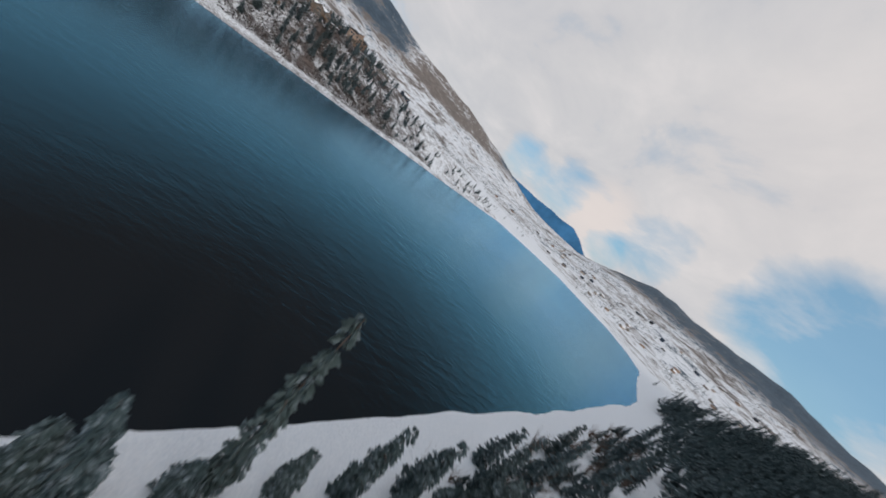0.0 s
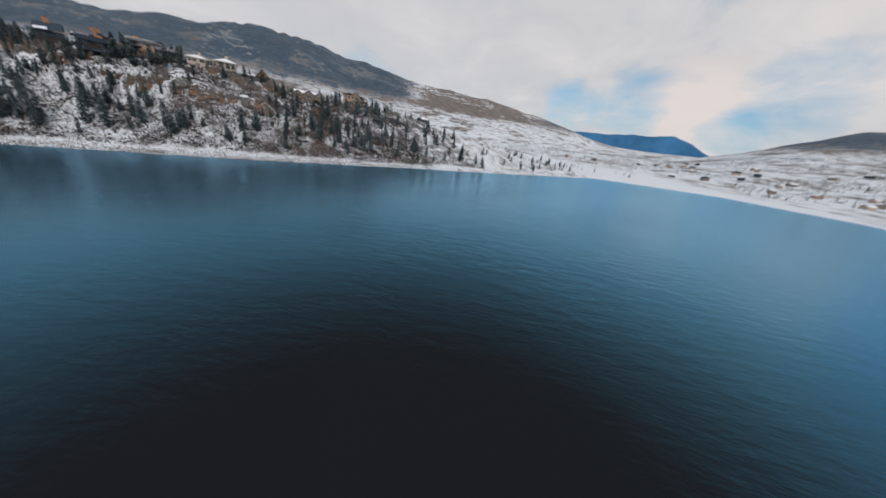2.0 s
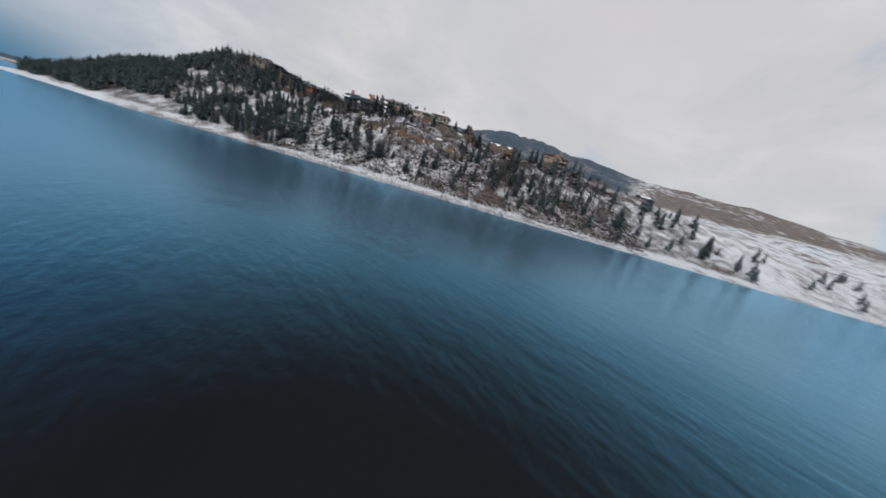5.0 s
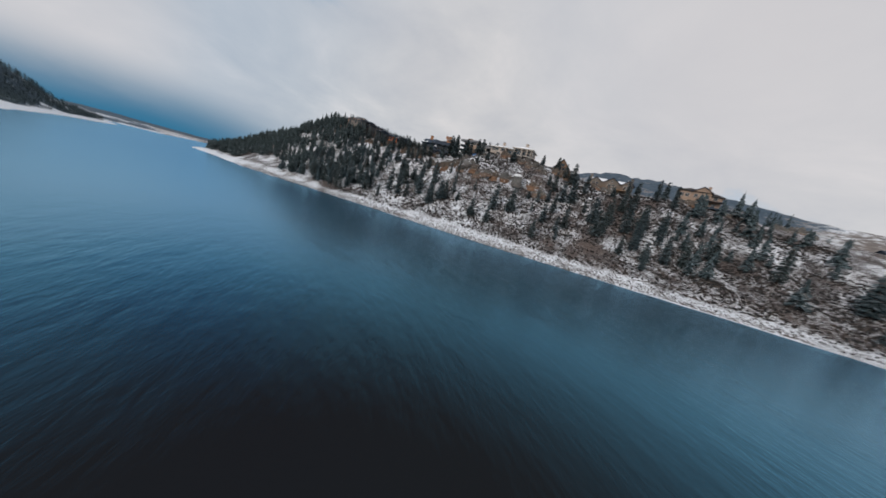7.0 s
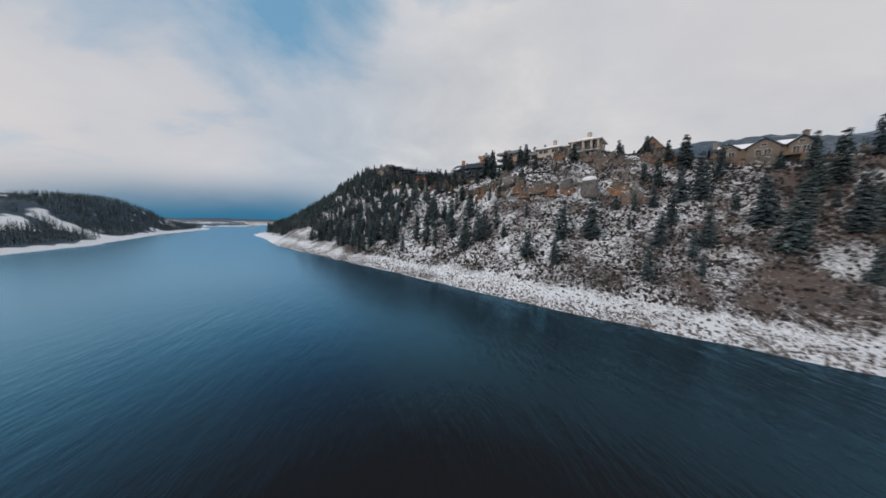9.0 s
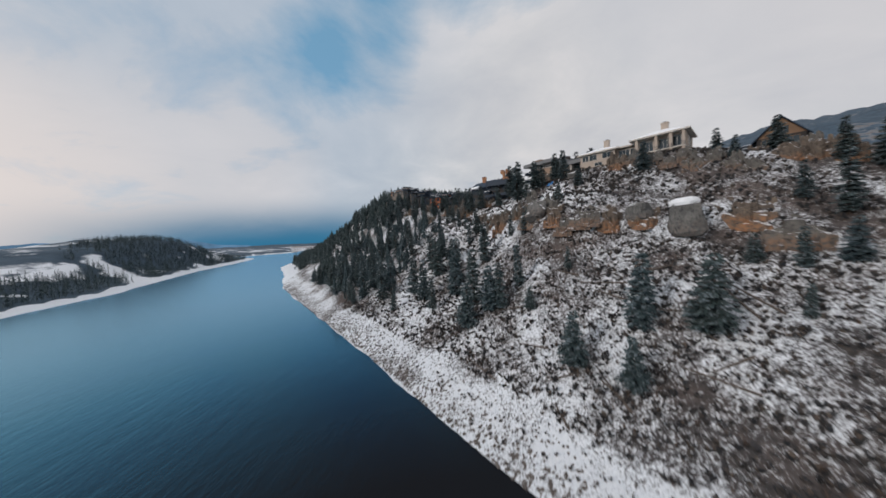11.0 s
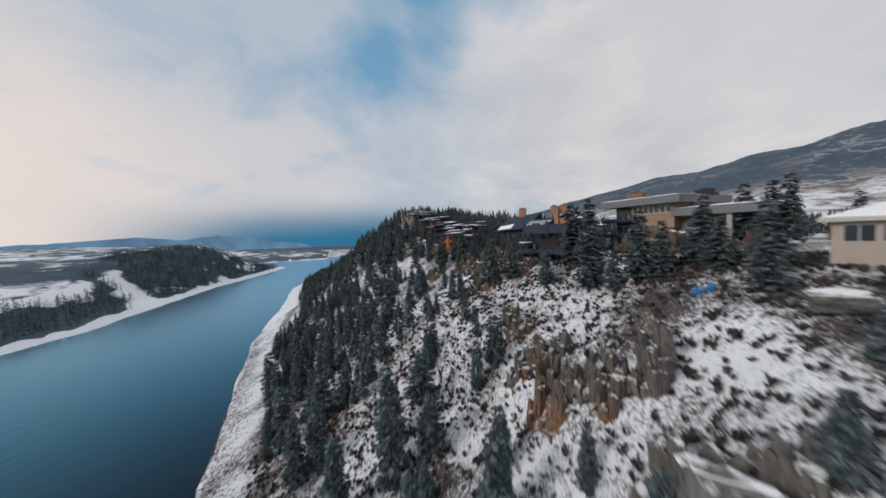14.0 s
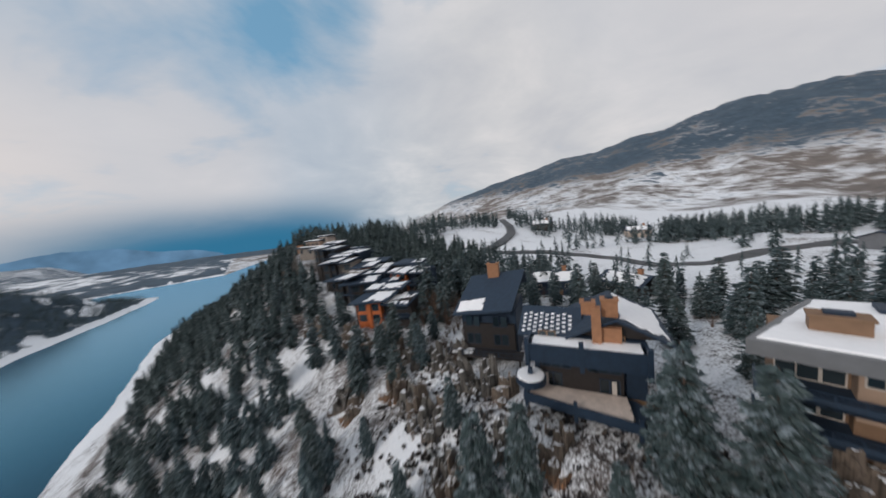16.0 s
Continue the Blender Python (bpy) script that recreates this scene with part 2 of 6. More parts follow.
def land_material():
    """Snow lying in patches over brown earth, dry grass and far conifer woods, with distance haze mixed into the woods
    colour.
    """
    mat, nt, p = material("snowy_land")
    co = nt.nodes.new("ShaderNodeTexCoord").outputs["Object"]
    def attr(name):
        nd = nt.nodes.new("ShaderNodeAttribute")
        nd.attribute_name = name
        return nd.outputs["Fac"]
    snow, wood, far = attr("snow"), attr("wood"), attr("far")
    n1, n2, n3 = noise_node(nt, 0.10, 5, 0.6, co), noise_node(nt, 0.95, 6, 0.70, co, 0.8), noise_node(nt, 3.4, 4, 0.65, co)
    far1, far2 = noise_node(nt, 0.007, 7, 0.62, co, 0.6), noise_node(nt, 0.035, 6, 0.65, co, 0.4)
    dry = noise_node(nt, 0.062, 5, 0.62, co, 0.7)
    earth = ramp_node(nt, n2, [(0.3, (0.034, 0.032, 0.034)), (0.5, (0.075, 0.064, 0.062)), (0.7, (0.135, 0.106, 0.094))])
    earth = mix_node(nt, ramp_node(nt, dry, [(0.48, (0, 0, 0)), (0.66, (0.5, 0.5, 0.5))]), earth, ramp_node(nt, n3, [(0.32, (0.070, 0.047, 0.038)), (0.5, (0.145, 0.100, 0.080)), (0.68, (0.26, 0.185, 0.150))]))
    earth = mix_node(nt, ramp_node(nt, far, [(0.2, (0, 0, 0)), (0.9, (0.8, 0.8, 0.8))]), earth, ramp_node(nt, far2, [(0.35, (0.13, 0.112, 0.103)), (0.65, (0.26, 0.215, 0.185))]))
    white = ramp_node(nt, n3, [(0.3, (0.72, 0.75, 0.80)), (0.7, (0.88, 0.89, 0.92))])
    k = math_node(nt, "ADD", math_node(nt, "MULTIPLY", n1, 0.70), math_node(nt, "MULTIPLY", n2, 0.6))
    k = math_node(nt, "SUBTRACT", math_node(nt, "ADD", k, math_node(nt, "MULTIPLY", n3, 0.90)), 0.225)
    k = math_node(nt, "SUBTRACT", k, math_node(nt, "MULTIPLY", math_node(nt, "SUBTRACT", dry, 0.50), 0.45))
    kf = math_node(nt, "ADD", math_node(nt, "MULTIPLY", far1, 0.95), math_node(nt, "MULTIPLY", far2, 0.8))
    mixk = nt.nodes.new("ShaderNodeMix")
    nt.links.new(far, mixk.inputs[0])
    nt.links.new(k, mixk.inputs[2])
    nt.links.new(kf, mixk.inputs[3])
    k = mixk.outputs[0]
    k = math_node(nt, "ADD", math_node(nt, "SUBTRACT", k, 0.875), math_node(nt, "MULTIPLY", math_node(nt, "SUBTRACT", snow, 0.5), 1.0))
    cover = ramp_node(nt, math_node(nt, "ADD", k, 0.5), [(0.42, (0, 0, 0)), (0.60, (1, 1, 1))])
    near = mix_node(nt, cover, earth, white)
    # far woods: the blue of distance haze is painted into this colour
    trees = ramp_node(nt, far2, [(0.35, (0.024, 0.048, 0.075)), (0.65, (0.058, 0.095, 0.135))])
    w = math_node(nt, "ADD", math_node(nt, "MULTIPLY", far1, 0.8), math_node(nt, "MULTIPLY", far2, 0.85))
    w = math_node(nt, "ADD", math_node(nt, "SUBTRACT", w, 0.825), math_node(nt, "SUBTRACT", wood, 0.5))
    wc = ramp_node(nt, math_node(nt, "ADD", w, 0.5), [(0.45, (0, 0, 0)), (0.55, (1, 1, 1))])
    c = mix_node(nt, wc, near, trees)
    nt.links.new(c, p.inputs["Base Color"])
    p.inputs["Roughness"].default_value = 0.85
    nt.links.new(bump_node(nt, math_node(nt, "ADD", n2, math_node(nt, "MULTIPLY", n3, 0.3)), 0.7, 0.5), p.inputs["Normal"])
    return mat


def water_material():
    mat, nt, p = material("lake_water")
    co = nt.nodes.new("ShaderNodeTexCoord").outputs["Object"]
    mp = nt.nodes.new("ShaderNodeMapping")
    mp.inputs["Rotation"].default_value = (0, 0, radians(38))
    mp.inputs["Scale"].default_value = (1.0, 0.35, 1.0)
    nt.links.new(co, mp.inputs[0])
    a, b, c = noise_node(nt, 0.42, 5, 0.6, mp.outputs[0]), noise_node(nt, 1.6, 4, 0.6, mp.outputs[0]), noise_node(nt, 0.02, 4, 0.5, co)
    gust = ramp_node(nt, c, [(0.35, (0.25, 0.25, 0.25)), (0.65, (1, 1, 1))])
    # calmer water towards the sheltered far arm
    along = nt.nodes.new("ShaderNodeVectorMath")
    along.operation = "DOT_PRODUCT"
    nt.links.new(co, along.inputs[0])
    along.inputs[1].default_value = (AL.x / 300, AL.y / 300, 0)
    calm = ramp_node(nt, math_node(nt, "ADD", along.outputs["Value"], 0.5), [(0.42, (1, 1, 1)), (0.75, (0.3, 0.3, 0.3))])
    gust = math_node(nt, "MULTIPLY", gust, calm)
    h = math_node(nt, "MULTIPLY", math_node(nt, "ADD", a, math_node(nt, "MULTIPLY", b, 0.30)), gust)
    p.inputs["Base Color"].default_value = (0.0148, 0.0128, 0.0126, 1)
    p.inputs["Roughness"].default_value = 0.6
    p.inputs["Specular IOR Level"].default_value = 0.0
    nrm = bump_node(nt, h, 0.5, 0.5)
    gl = nt.nodes.new("ShaderNodeBsdfGlossy")
    gl.inputs["Roughness"].default_value = 0.21
    fr = nt.nodes.new("ShaderNodeFresnel")
    fr.inputs["IOR"].default_value = 1.34
    mx = nt.nodes.new("ShaderNodeMixShader")
    nt.links.new(nrm, gl.inputs["Normal"])
    nt.links.new(nrm, fr.inputs["Normal"])
    fall = math_node(nt, "POWER", 2.718, math_node(nt, "MULTIPLY", fr.outputs[0], -5.5))
    gain = math_node(nt, "SUBTRACT", math_node(nt, "MULTIPLY", math_node(nt, "SUBTRACT", 1.0, fall), 0.95), 0.125)
    gain = math_node(nt, "MULTIPLY", math_node(nt, "POWER", math_node(nt, "MAXIMUM", gain, 0.0), 1.18), 1.12)
    gain = math_node(nt, "MAXIMUM", gain, 0.012)
    nt.links.new(gain, mx.inputs[0])
    nt.links.new(ramp_node(nt, gain, [(0.05, (0.16, 0.56, 0.85)), (0.34, (0.21, 0.60, 0.88)), (0.72, (0.37, 0.67, 0.89))]), gl.inputs["Color"])
    nt.links.new(p.outputs[0], mx.inputs[1])
    nt.links.new(gl.outputs[0], mx.inputs[2])
    nt.links.new(mx.outputs[0], nt.nodes["Material Output"].inputs[0])
    return mat


def needle_material():
    mat, nt, p = material("conifer_needles")
    g = nt.nodes.new("ShaderNodeNewGeometry")
    o = nt.nodes.new("ShaderNodeObjectInfo")
    c = ramp_node(nt, g.outputs["Random Per Island"], [(0.0, (0.018, 0.034, 0.040)), (0.6, (0.044, 0.071, 0.080)), (1.0, (0.090, 0.122, 0.130))])
    c = mix_node(nt, math_node(nt, "MULTIPLY", o.outputs["Random"], 0.35), c, (0.052, 0.062, 0.044))
    fl = ramp_node(nt, noise_node(nt, 1.3, 4, 0.7), [(0.51, (0, 0, 0)), (0.67, (0.50, 0.50, 0.50))])
    sep = nt.nodes.new("ShaderNodeSeparateXYZ")
    nt.links.new(g.outputs["Normal"], sep.inputs[0])
    up = math_node(nt, "MULTIPLY", math_node(nt, "ABSOLUTE", sep.outputs[2]), fl)
    c = mix_node(nt, up, c, (0.56, 0.64, 0.72))
    nt.links.new(c, p.inputs["Base Color"])
    p.inputs["Roughness"].default_value = 0.8
    p.inputs["Specular IOR Level"].default_value = 0.2
    return mat


LAND, WATER, NEEDLES = land_material(), water_material(), needle_material()
BARK = plain("bark", (0.075, 0.052, 0.04), 0.9, vary=0.4, scale=2.0, bump=0.8, grain=9)


# ---- building helpers ----
def mesh_from(name, verts, faces, mat):
    me = bpy.data.meshes.new(name)
    me.from_pydata(verts, [], faces)
    for m in mat if isinstance(mat, (list, tuple)) else [mat]:
        me.materials.append(m)
    return me


def part(name, bm, mat, parent, label=""):
    """Links a bmesh as one mesh object under a thing or a part."""
    me = bpy.data.meshes.new(name)
    bmesh.ops.recalc_face_normals(bm, faces=bm.faces)
    bm.to_mesh(me)
    bm.free()
    me.materials.append(mat)
    ob = new(name, me)
    if parent is not None:
        ob.parent = parent
    return tagged(ob, label)


def box(bm, x0, x1, y0, y1, z0, z1):
    vs = [bm.verts.new((x, y, z)) for z in (z0, z1) for x, y in ((x0, y0), (x1, y0), (x1, y1), (x0, y1))]
    for f in ((3, 2, 1, 0), (4, 5, 6, 7), (0, 1, 5, 4), (1, 2, 6, 5), (2, 3, 7, 6), (3, 0, 4, 7)):
        bm.faces.new([vs[i] for i in f])
    return vs


def boxes(*rows):
    bm = bmesh.new()
    for r in rows:
        box(bm, *r)
    return bm


def thing(name, s, n, z, turn, label, category, group=""):
    x, y = at(s, n)
    ob = new(name)
    ob.matrix_world = pose(x, y, z, 0, 0, FACE + turn)
    return tagged(ob, label, category, group)


# ---- land and water ----
def graded(a, b, fine, ratio, lo, hi):
    """Even steps from a to b, growing outside them to lo and hi."""
    v = list(np.arange(a, b + 0.01, fine))
    g, k = b, fine
    while g < hi:
        k *= ratio
        g += k
        v.append(min(g, hi))
    g, k, w = a, fine, []
    while g > lo:
        k *= ratio
        g -= k
        w.append(max(g, lo))
    return np.array(w[::-1] + v)


def far_trees(s, n, d):
    """Where the woods of the far shore stand: two belts close to the water, with a snowy gap between them."""
    ragged_edge = 30 * (fbm(s / 32, n / 32, 51) - 0.5)
    gap = step(5, 17, np.abs(s - 352 - 1.1 * (d - 12) - 1.4 * ragged_edge) + 1.3 * ragged_edge)
    return step(9, 12, d + 0.2 * ragged_edge) * step(70, 60, (d + 1.6 * ragged_edge) * (1 - 0.42 * step(360, 460, s))) * gap * step(0.30, 0.34, fbm(s / 22, n / 22, 53))


def build_land():
    ss, ns = graded(-130, 330, 2.0, 1.06, -4700, 4700), graded(8, 150, 1.25, 1.06, -4700, 4700)
    S, Nn = np.meshgrid(ss, ns, indexing="ij")
    Z, d = ground(S, Nn)
    X, Y = at(S, Nn)
    a, b = S.shape
    idx = np.arange(a * b).reshape(a, b)
    faces = np.stack([idx[:-1, :-1], idx[1:, :-1], idx[1:, 1:], idx[:-1, 1:]], -1).reshape(-1, 4)[:, ::-1]
    me = bpy.data.meshes.new("ground")
    me.from_pydata(np.stack([X, Y, Z], -1).reshape(-1, 3).tolist(), [], faces.tolist())
    me.materials.append(LAND)
    me.polygons.foreach_set("use_smooth", np.ones(len(faces), bool))
    m = Nn - table(S, R_SHORE)
    u = m / table(S, BACK)
    r = np.hypot(X, Y)
    snow = np.full(S.shape, 0.86)
    on = (S > -345) & (S < 450) & (m > 0)
    slope = np.where(on, np.interp(u, [0, 0.10, 0.16, 0.3, 0.6, 0.9, 1.1, 1.7, 2.4], [0.56, 0.65, 0.45, 0.48, 0.51, 0.46, 0.52, 0.57, 0.69]), snow)
    slope = slope - np.where(on, 0.05 * step(3, 10, S) * step(60, 50, S) * step(49, 53, Nn) * step(60, 57, Nn) + 0.03 * step(30, 20, S) * step(56, 62, Nn) + 0.07 * step(36, 42, S) * step(60, 54, S) * step(74, 79, Nn) + 0.015 * step(-15, -40, S) * step(-130, -100, S) * step(0.12, 0.2, u) + 0.02 * step(0, -15, S) * step(0.12, 0.2, u), 0)
    slope = slope - np.where(on, 0.12 * step(190, 250, S) * step(0.12, 0.25, u) - 0.14 * step(-120, -190, S) * step(0.1, 0.2, u), 0)
    slope = np.where((r > 520), np.minimum(slope, 0.50 + 0.10 * step(130, 220, Z) + 0.09 * step(-72, -86, np.degrees(np.arctan2(-X, Y))) * step(150, 60, Z)), slope)
    gully = step(0.60, 0.70, fbm(S / 6 + 0.06 * Nn, Nn / 38, 57, 3))
    slope = slope + np.where(on, 0.26 * gully * step(40, 60, S) * step(175, 150, S) * step(0.14, 0.3, u) * step(1.0, 0.85, u), 0)
    slope = slope - np.where(on, 0.02 * step(-100, -70, S) * step(40, 25, S) * step(0.3, 0.5, u) * step(1.0, 0.9, u), 0)
    slope = slope + np.where(on, 0.11 * step(26, 33, S) * step(50, 44, S) * step(59, 63, Nn) * step(77, 71, Nn), 0)
    slope = slope + np.where(on, (0.05 - 0.02 * step(95, 120, S)) * step(45, 65, S) * step(230, 190, S) * step(0.15, 0.25, u), 0)
    az = np.degrees(np.arctan2(-X, Y))
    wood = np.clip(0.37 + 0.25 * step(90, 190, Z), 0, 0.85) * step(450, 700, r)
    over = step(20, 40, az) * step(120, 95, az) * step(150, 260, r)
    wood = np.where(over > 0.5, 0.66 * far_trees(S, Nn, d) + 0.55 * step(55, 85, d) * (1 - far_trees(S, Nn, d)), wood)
    # land past the lake's end takes the woods colour, its blue standing in for haze
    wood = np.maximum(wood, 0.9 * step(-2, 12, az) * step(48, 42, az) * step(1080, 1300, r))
    tan = step(-73, -80, az) * step(-104, -97, az) * step(95, 150, Z) * step(900, 1200, r)
    wood, slope = wood * (1 - 0.75 * tan), slope - 0.20 * tan
    slope = np.where((over > 0.5) & (d > 0), np.where(r < 1200, 0.84, 0.8), slope)
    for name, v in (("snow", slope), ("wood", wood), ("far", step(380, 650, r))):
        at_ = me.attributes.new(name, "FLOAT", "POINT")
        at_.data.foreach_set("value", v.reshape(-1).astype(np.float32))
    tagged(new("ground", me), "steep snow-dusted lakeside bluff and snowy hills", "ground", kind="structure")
    w = mesh_from("water", [(1420 * math.cos(6.28318 * k / 64), 1420 * math.sin(6.28318 * k / 64), 0) for k in range(64)], [tuple(range(64))], WATER)
    tagged(new("water", w), "dark blue lake water with light ripples", "water", kind="structure")


build_land()


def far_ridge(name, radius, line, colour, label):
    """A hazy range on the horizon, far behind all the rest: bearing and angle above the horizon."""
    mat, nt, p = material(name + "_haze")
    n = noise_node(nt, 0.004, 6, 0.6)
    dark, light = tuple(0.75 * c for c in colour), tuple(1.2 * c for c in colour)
    # the haze is only this blue colour, glowing by itself; the range takes no light
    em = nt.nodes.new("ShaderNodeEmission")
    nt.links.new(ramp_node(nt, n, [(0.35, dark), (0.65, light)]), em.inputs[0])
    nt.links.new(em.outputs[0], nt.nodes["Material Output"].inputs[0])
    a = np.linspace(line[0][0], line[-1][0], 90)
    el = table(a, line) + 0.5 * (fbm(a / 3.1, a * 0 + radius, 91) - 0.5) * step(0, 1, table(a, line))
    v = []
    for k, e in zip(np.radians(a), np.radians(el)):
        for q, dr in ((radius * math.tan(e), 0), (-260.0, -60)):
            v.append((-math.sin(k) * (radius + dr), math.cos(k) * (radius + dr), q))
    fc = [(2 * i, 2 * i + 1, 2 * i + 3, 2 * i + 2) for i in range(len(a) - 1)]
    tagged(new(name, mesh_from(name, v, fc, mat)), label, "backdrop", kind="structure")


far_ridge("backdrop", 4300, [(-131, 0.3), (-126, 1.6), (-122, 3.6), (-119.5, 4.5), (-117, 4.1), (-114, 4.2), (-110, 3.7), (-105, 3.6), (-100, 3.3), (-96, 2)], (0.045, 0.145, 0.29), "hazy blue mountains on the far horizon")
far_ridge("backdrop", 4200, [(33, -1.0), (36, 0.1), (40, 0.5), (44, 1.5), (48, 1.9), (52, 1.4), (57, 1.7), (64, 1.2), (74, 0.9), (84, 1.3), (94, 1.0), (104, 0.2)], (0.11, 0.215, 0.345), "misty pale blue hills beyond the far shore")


# ---- trees ----
def conifer_mesh(rng, tall, wide, bare, tiers, limbs):
    """Trunk, and a crown of drooping sprays along whorled limbs. Returns two meshes."""
    tv, tf = [], []

    def stick(p, q, r0, r1, k=5):
        p, q = Vector(p), Vector(q)
        ax = (q - p).normalized()
        side = ax.orthogonal().normalized()
        other = ax.cross(side)
        base = len(tv)
        for c, r in ((p, r0), (q, r1)):
            for i in range(k):
                a = 2 * math.pi * i / k
                tv.append(tuple(c + r * (math.cos(a) * side + math.sin(a) * other)))
        for i in range(k):
            j = (i + 1) % k
            tf.append((base + i, base + j, base + k + j, base + k + i))

    bend = rng.uniform(-0.02, 0.02) * tall
    stick((0, 0, -0.8), (bend, 0, tall * 0.5), 0.02 * tall, 0.012 * tall, 7)
    stick((bend, 0, tall * 0.5), (0, bend, tall * 0.97), 0.012 * tall, 0.003 * tall, 5)
    cv, cf = [], []
    for k in range(tiers):
        u = (k + rng.uniform(0, 0.6)) / tiers
        z = tall * (bare + (0.985 - bare) * u)
        reach = wide * ((1 - u) ** 0.8 * (0.55 + 0.45 * min(1, u * 6)) + 0.03)
        for i in range(limbs if u < 0.8 else max(3, limbs - 2)):
            if rng.random() < 0.08:
                continue
            a = 2 * math.pi * (i + rng.uniform(-0.4, 0.4)) / limbs + k * 1.7
            z = tall * (bare + (0.985 - bare) * min(0.99, max(0.0, u + rng.uniform(-0.6, 0.6) / tiers)))
            ln = reach * rng.uniform(0.6, 1.15)
            dirv = Vector((math.cos(a), math.sin(a), 0))
            tip = dirv * ln + Vector((0, 0, z - ln * rng.uniform(0.05, 0.45)))
            if ln > 0.7:
                stick((dirv.x * 0.05, dirv.y * 0.05, z), tip, 0.03, 0.01, 3)
            cnt = max(2, int(ln / 0.26))
            for c in range(cnt):
                f = (c + 0.7) / cnt
                p = Vector((0, 0, z)).lerp(tip, f) + Vector((rng.uniform(-.1, .1), rng.uniform(-.1, .1), rng.uniform(-.08, .1)))
                for sgn in (-1, 1):
                    size = rng.uniform(0.34, 0.62) * (1.15 - 0.4 * f) * (0.5 + 0.5 * min(1, tall / 9))
                    out = (dirv * rng.uniform(0.5, 1.0) + sgn * Vector((-dirv.y, dirv.x, 0)) * rng.uniform(0.3, 1.0)).normalized()
                    side = out.cross(Vector((0, 0, 1))).normalized()
                    e = p + out * size * 1.5 + Vector((0, 0, -size * rng.uniform(0.1, 0.7)))
                    mid = p.lerp(e, 0.5)
                    w1 = side * size * 0.5
                    b = len(cv)
                    cv.extend([tuple(p), tuple(mid + w1 - Vector((0, 0, size * 0.25))), tuple(e), tuple(mid - w1 - Vector((0, 0, size * 0.25))), tuple(mid + Vector((0, 0, size * 0.12)))])
                    cf.extend([(b, b + 1, b + 4), (b + 1, b + 2, b + 4), (b + 2, b + 3, b + 4), (b + 3, b, b + 4)])
    return mesh_from("trunk", tv, tf, BARK), mesh_from("crown", cv, cf, NEEDLES)


def tree_kinds():
    rng = random.Random(7)
    kinds = []
    for tall, wide, bare, tiers, limbs in ((11.0, 2.4, 0.06, 20, 7), (10.0, 1.9, 0.05, 19, 7), (13.0, 2.7, 0.10, 22, 7), (7.5, 2.2, 0.04, 17, 8), (10.5, 3.0, 0.10, 21, 8), (9.5, 1.5, 0.06, 18, 6)):
        tr, cr = conifer_mesh(rng, tall, wide, bare, tiers, limbs)
        kinds.append((tall, tr, cr))
    return kinds


KINDS = tree_kinds()


def tree(s, n, tall=None, kind=None, rng=random.Random(3), slim=1.0, group="conifers on the bluff", label="dark green conifer dusted with snow, on the slope"):
    k = rng.randrange(len(KINDS)) if kind is None else kind
    base, tr, cr = KINDS[k]
    size = (tall or base * rng.uniform(0.75, 1.15)) / base
    ob = new("conifer")
    x, y = at(s, n)
    ob.matrix_world = pose(x, y, height(s, n) - 0.1, rng.uniform(-2.5, 2.5), rng.uniform(-2.5, 2.5), rng.uniform(0, 360)) @ Matrix.Diagonal((size * slim * rng.uniform(0.9, 1.1), size * slim * rng.uniform(0.9, 1.1), size, 1))
    for name, me in (("trunk", tr), ("crown", cr)):
        o = new(name, me)
        o.parent = ob
    return tagged(ob, label, "tree", group)


def far_wood(name, rng, spots, label, sprays=26):
    """Woods too many to count, as one object of small ragged conifers."""
    v, fc = [], []
    for x, y, z, tall, wide in spots:
        b = len(v)
        r = 0.02 * tall
        v += [(x - r, y, z - 0.5), (x + r, y - r, z - 0.5), (x, y + r, z - 0.5), (x, y, z + tall)]
        fc += [(b, b + 1, b + 3), (b + 1, b + 2, b + 3), (b + 2, b, b + 3)]
        for k in range(sprays):
            u = (k + rng.random()) / sprays
            a = rng.uniform(0, 6.283)
            ln = wide * ((1 - u) ** 0.85 + 0.06) * rng.uniform(0.7, 1.2)
            hz = z + tall * (0.08 + 0.9 * u)
            c, sn_ = math.cos(a), math.sin(a)
            w = 0.34 * ln + 0.10
            b = len(v)
            v += [(x, y, hz + 0.09 * tall), (x + c * ln - sn_ * w, y + sn_ * ln + c * w, hz - 0.05 * tall), (x + c * ln * 1.15, y + sn_ * ln * 1.15, hz - 0.02 * tall), (x + c * ln + sn_ * w, y + sn_ * ln - c * w, hz - 0.05 * tall)]
            fc += [(b, b + 1, b + 2), (b, b + 2, b + 3)]
    return tagged(new(name, mesh_from(name, v, fc, NEEDLES)), label, "woods", kind="stuff")


def free_of(made, s, n, gap):
    if any((s - a) ** 2 + (n - b) ** 2 < gap * gap for a, b in made):
        return False
    made.append((s, n))
    return True


FOOTPRINTS = [(-71, 117, 13), (-33, 93, 12), (1, 110, 13), (24, 89, 15), (58, 104, 13), (82, 103, 11), (98, 105, 9), (126.5, 97, 9), (139, 102, 9), (140, 110, 11), (157, 101, 9), (168, 103, 8), (187, 104, 10), (-155, 146, 8)]


def clear_of_houses(s, n, pad=0.0):
    return all((s - a) ** 2 + (n - b) ** 2 > (r + pad) ** 2 for a, b, r in FOOTPRINTS)


def chosen_trees():
    """Trees that stand out, one by one: place along and inland, height, kind."""
    for s, n, tall, kind in CHOSEN:
        tree(s, n, tall, kind, PICK)
        STANDING.append((s, n))


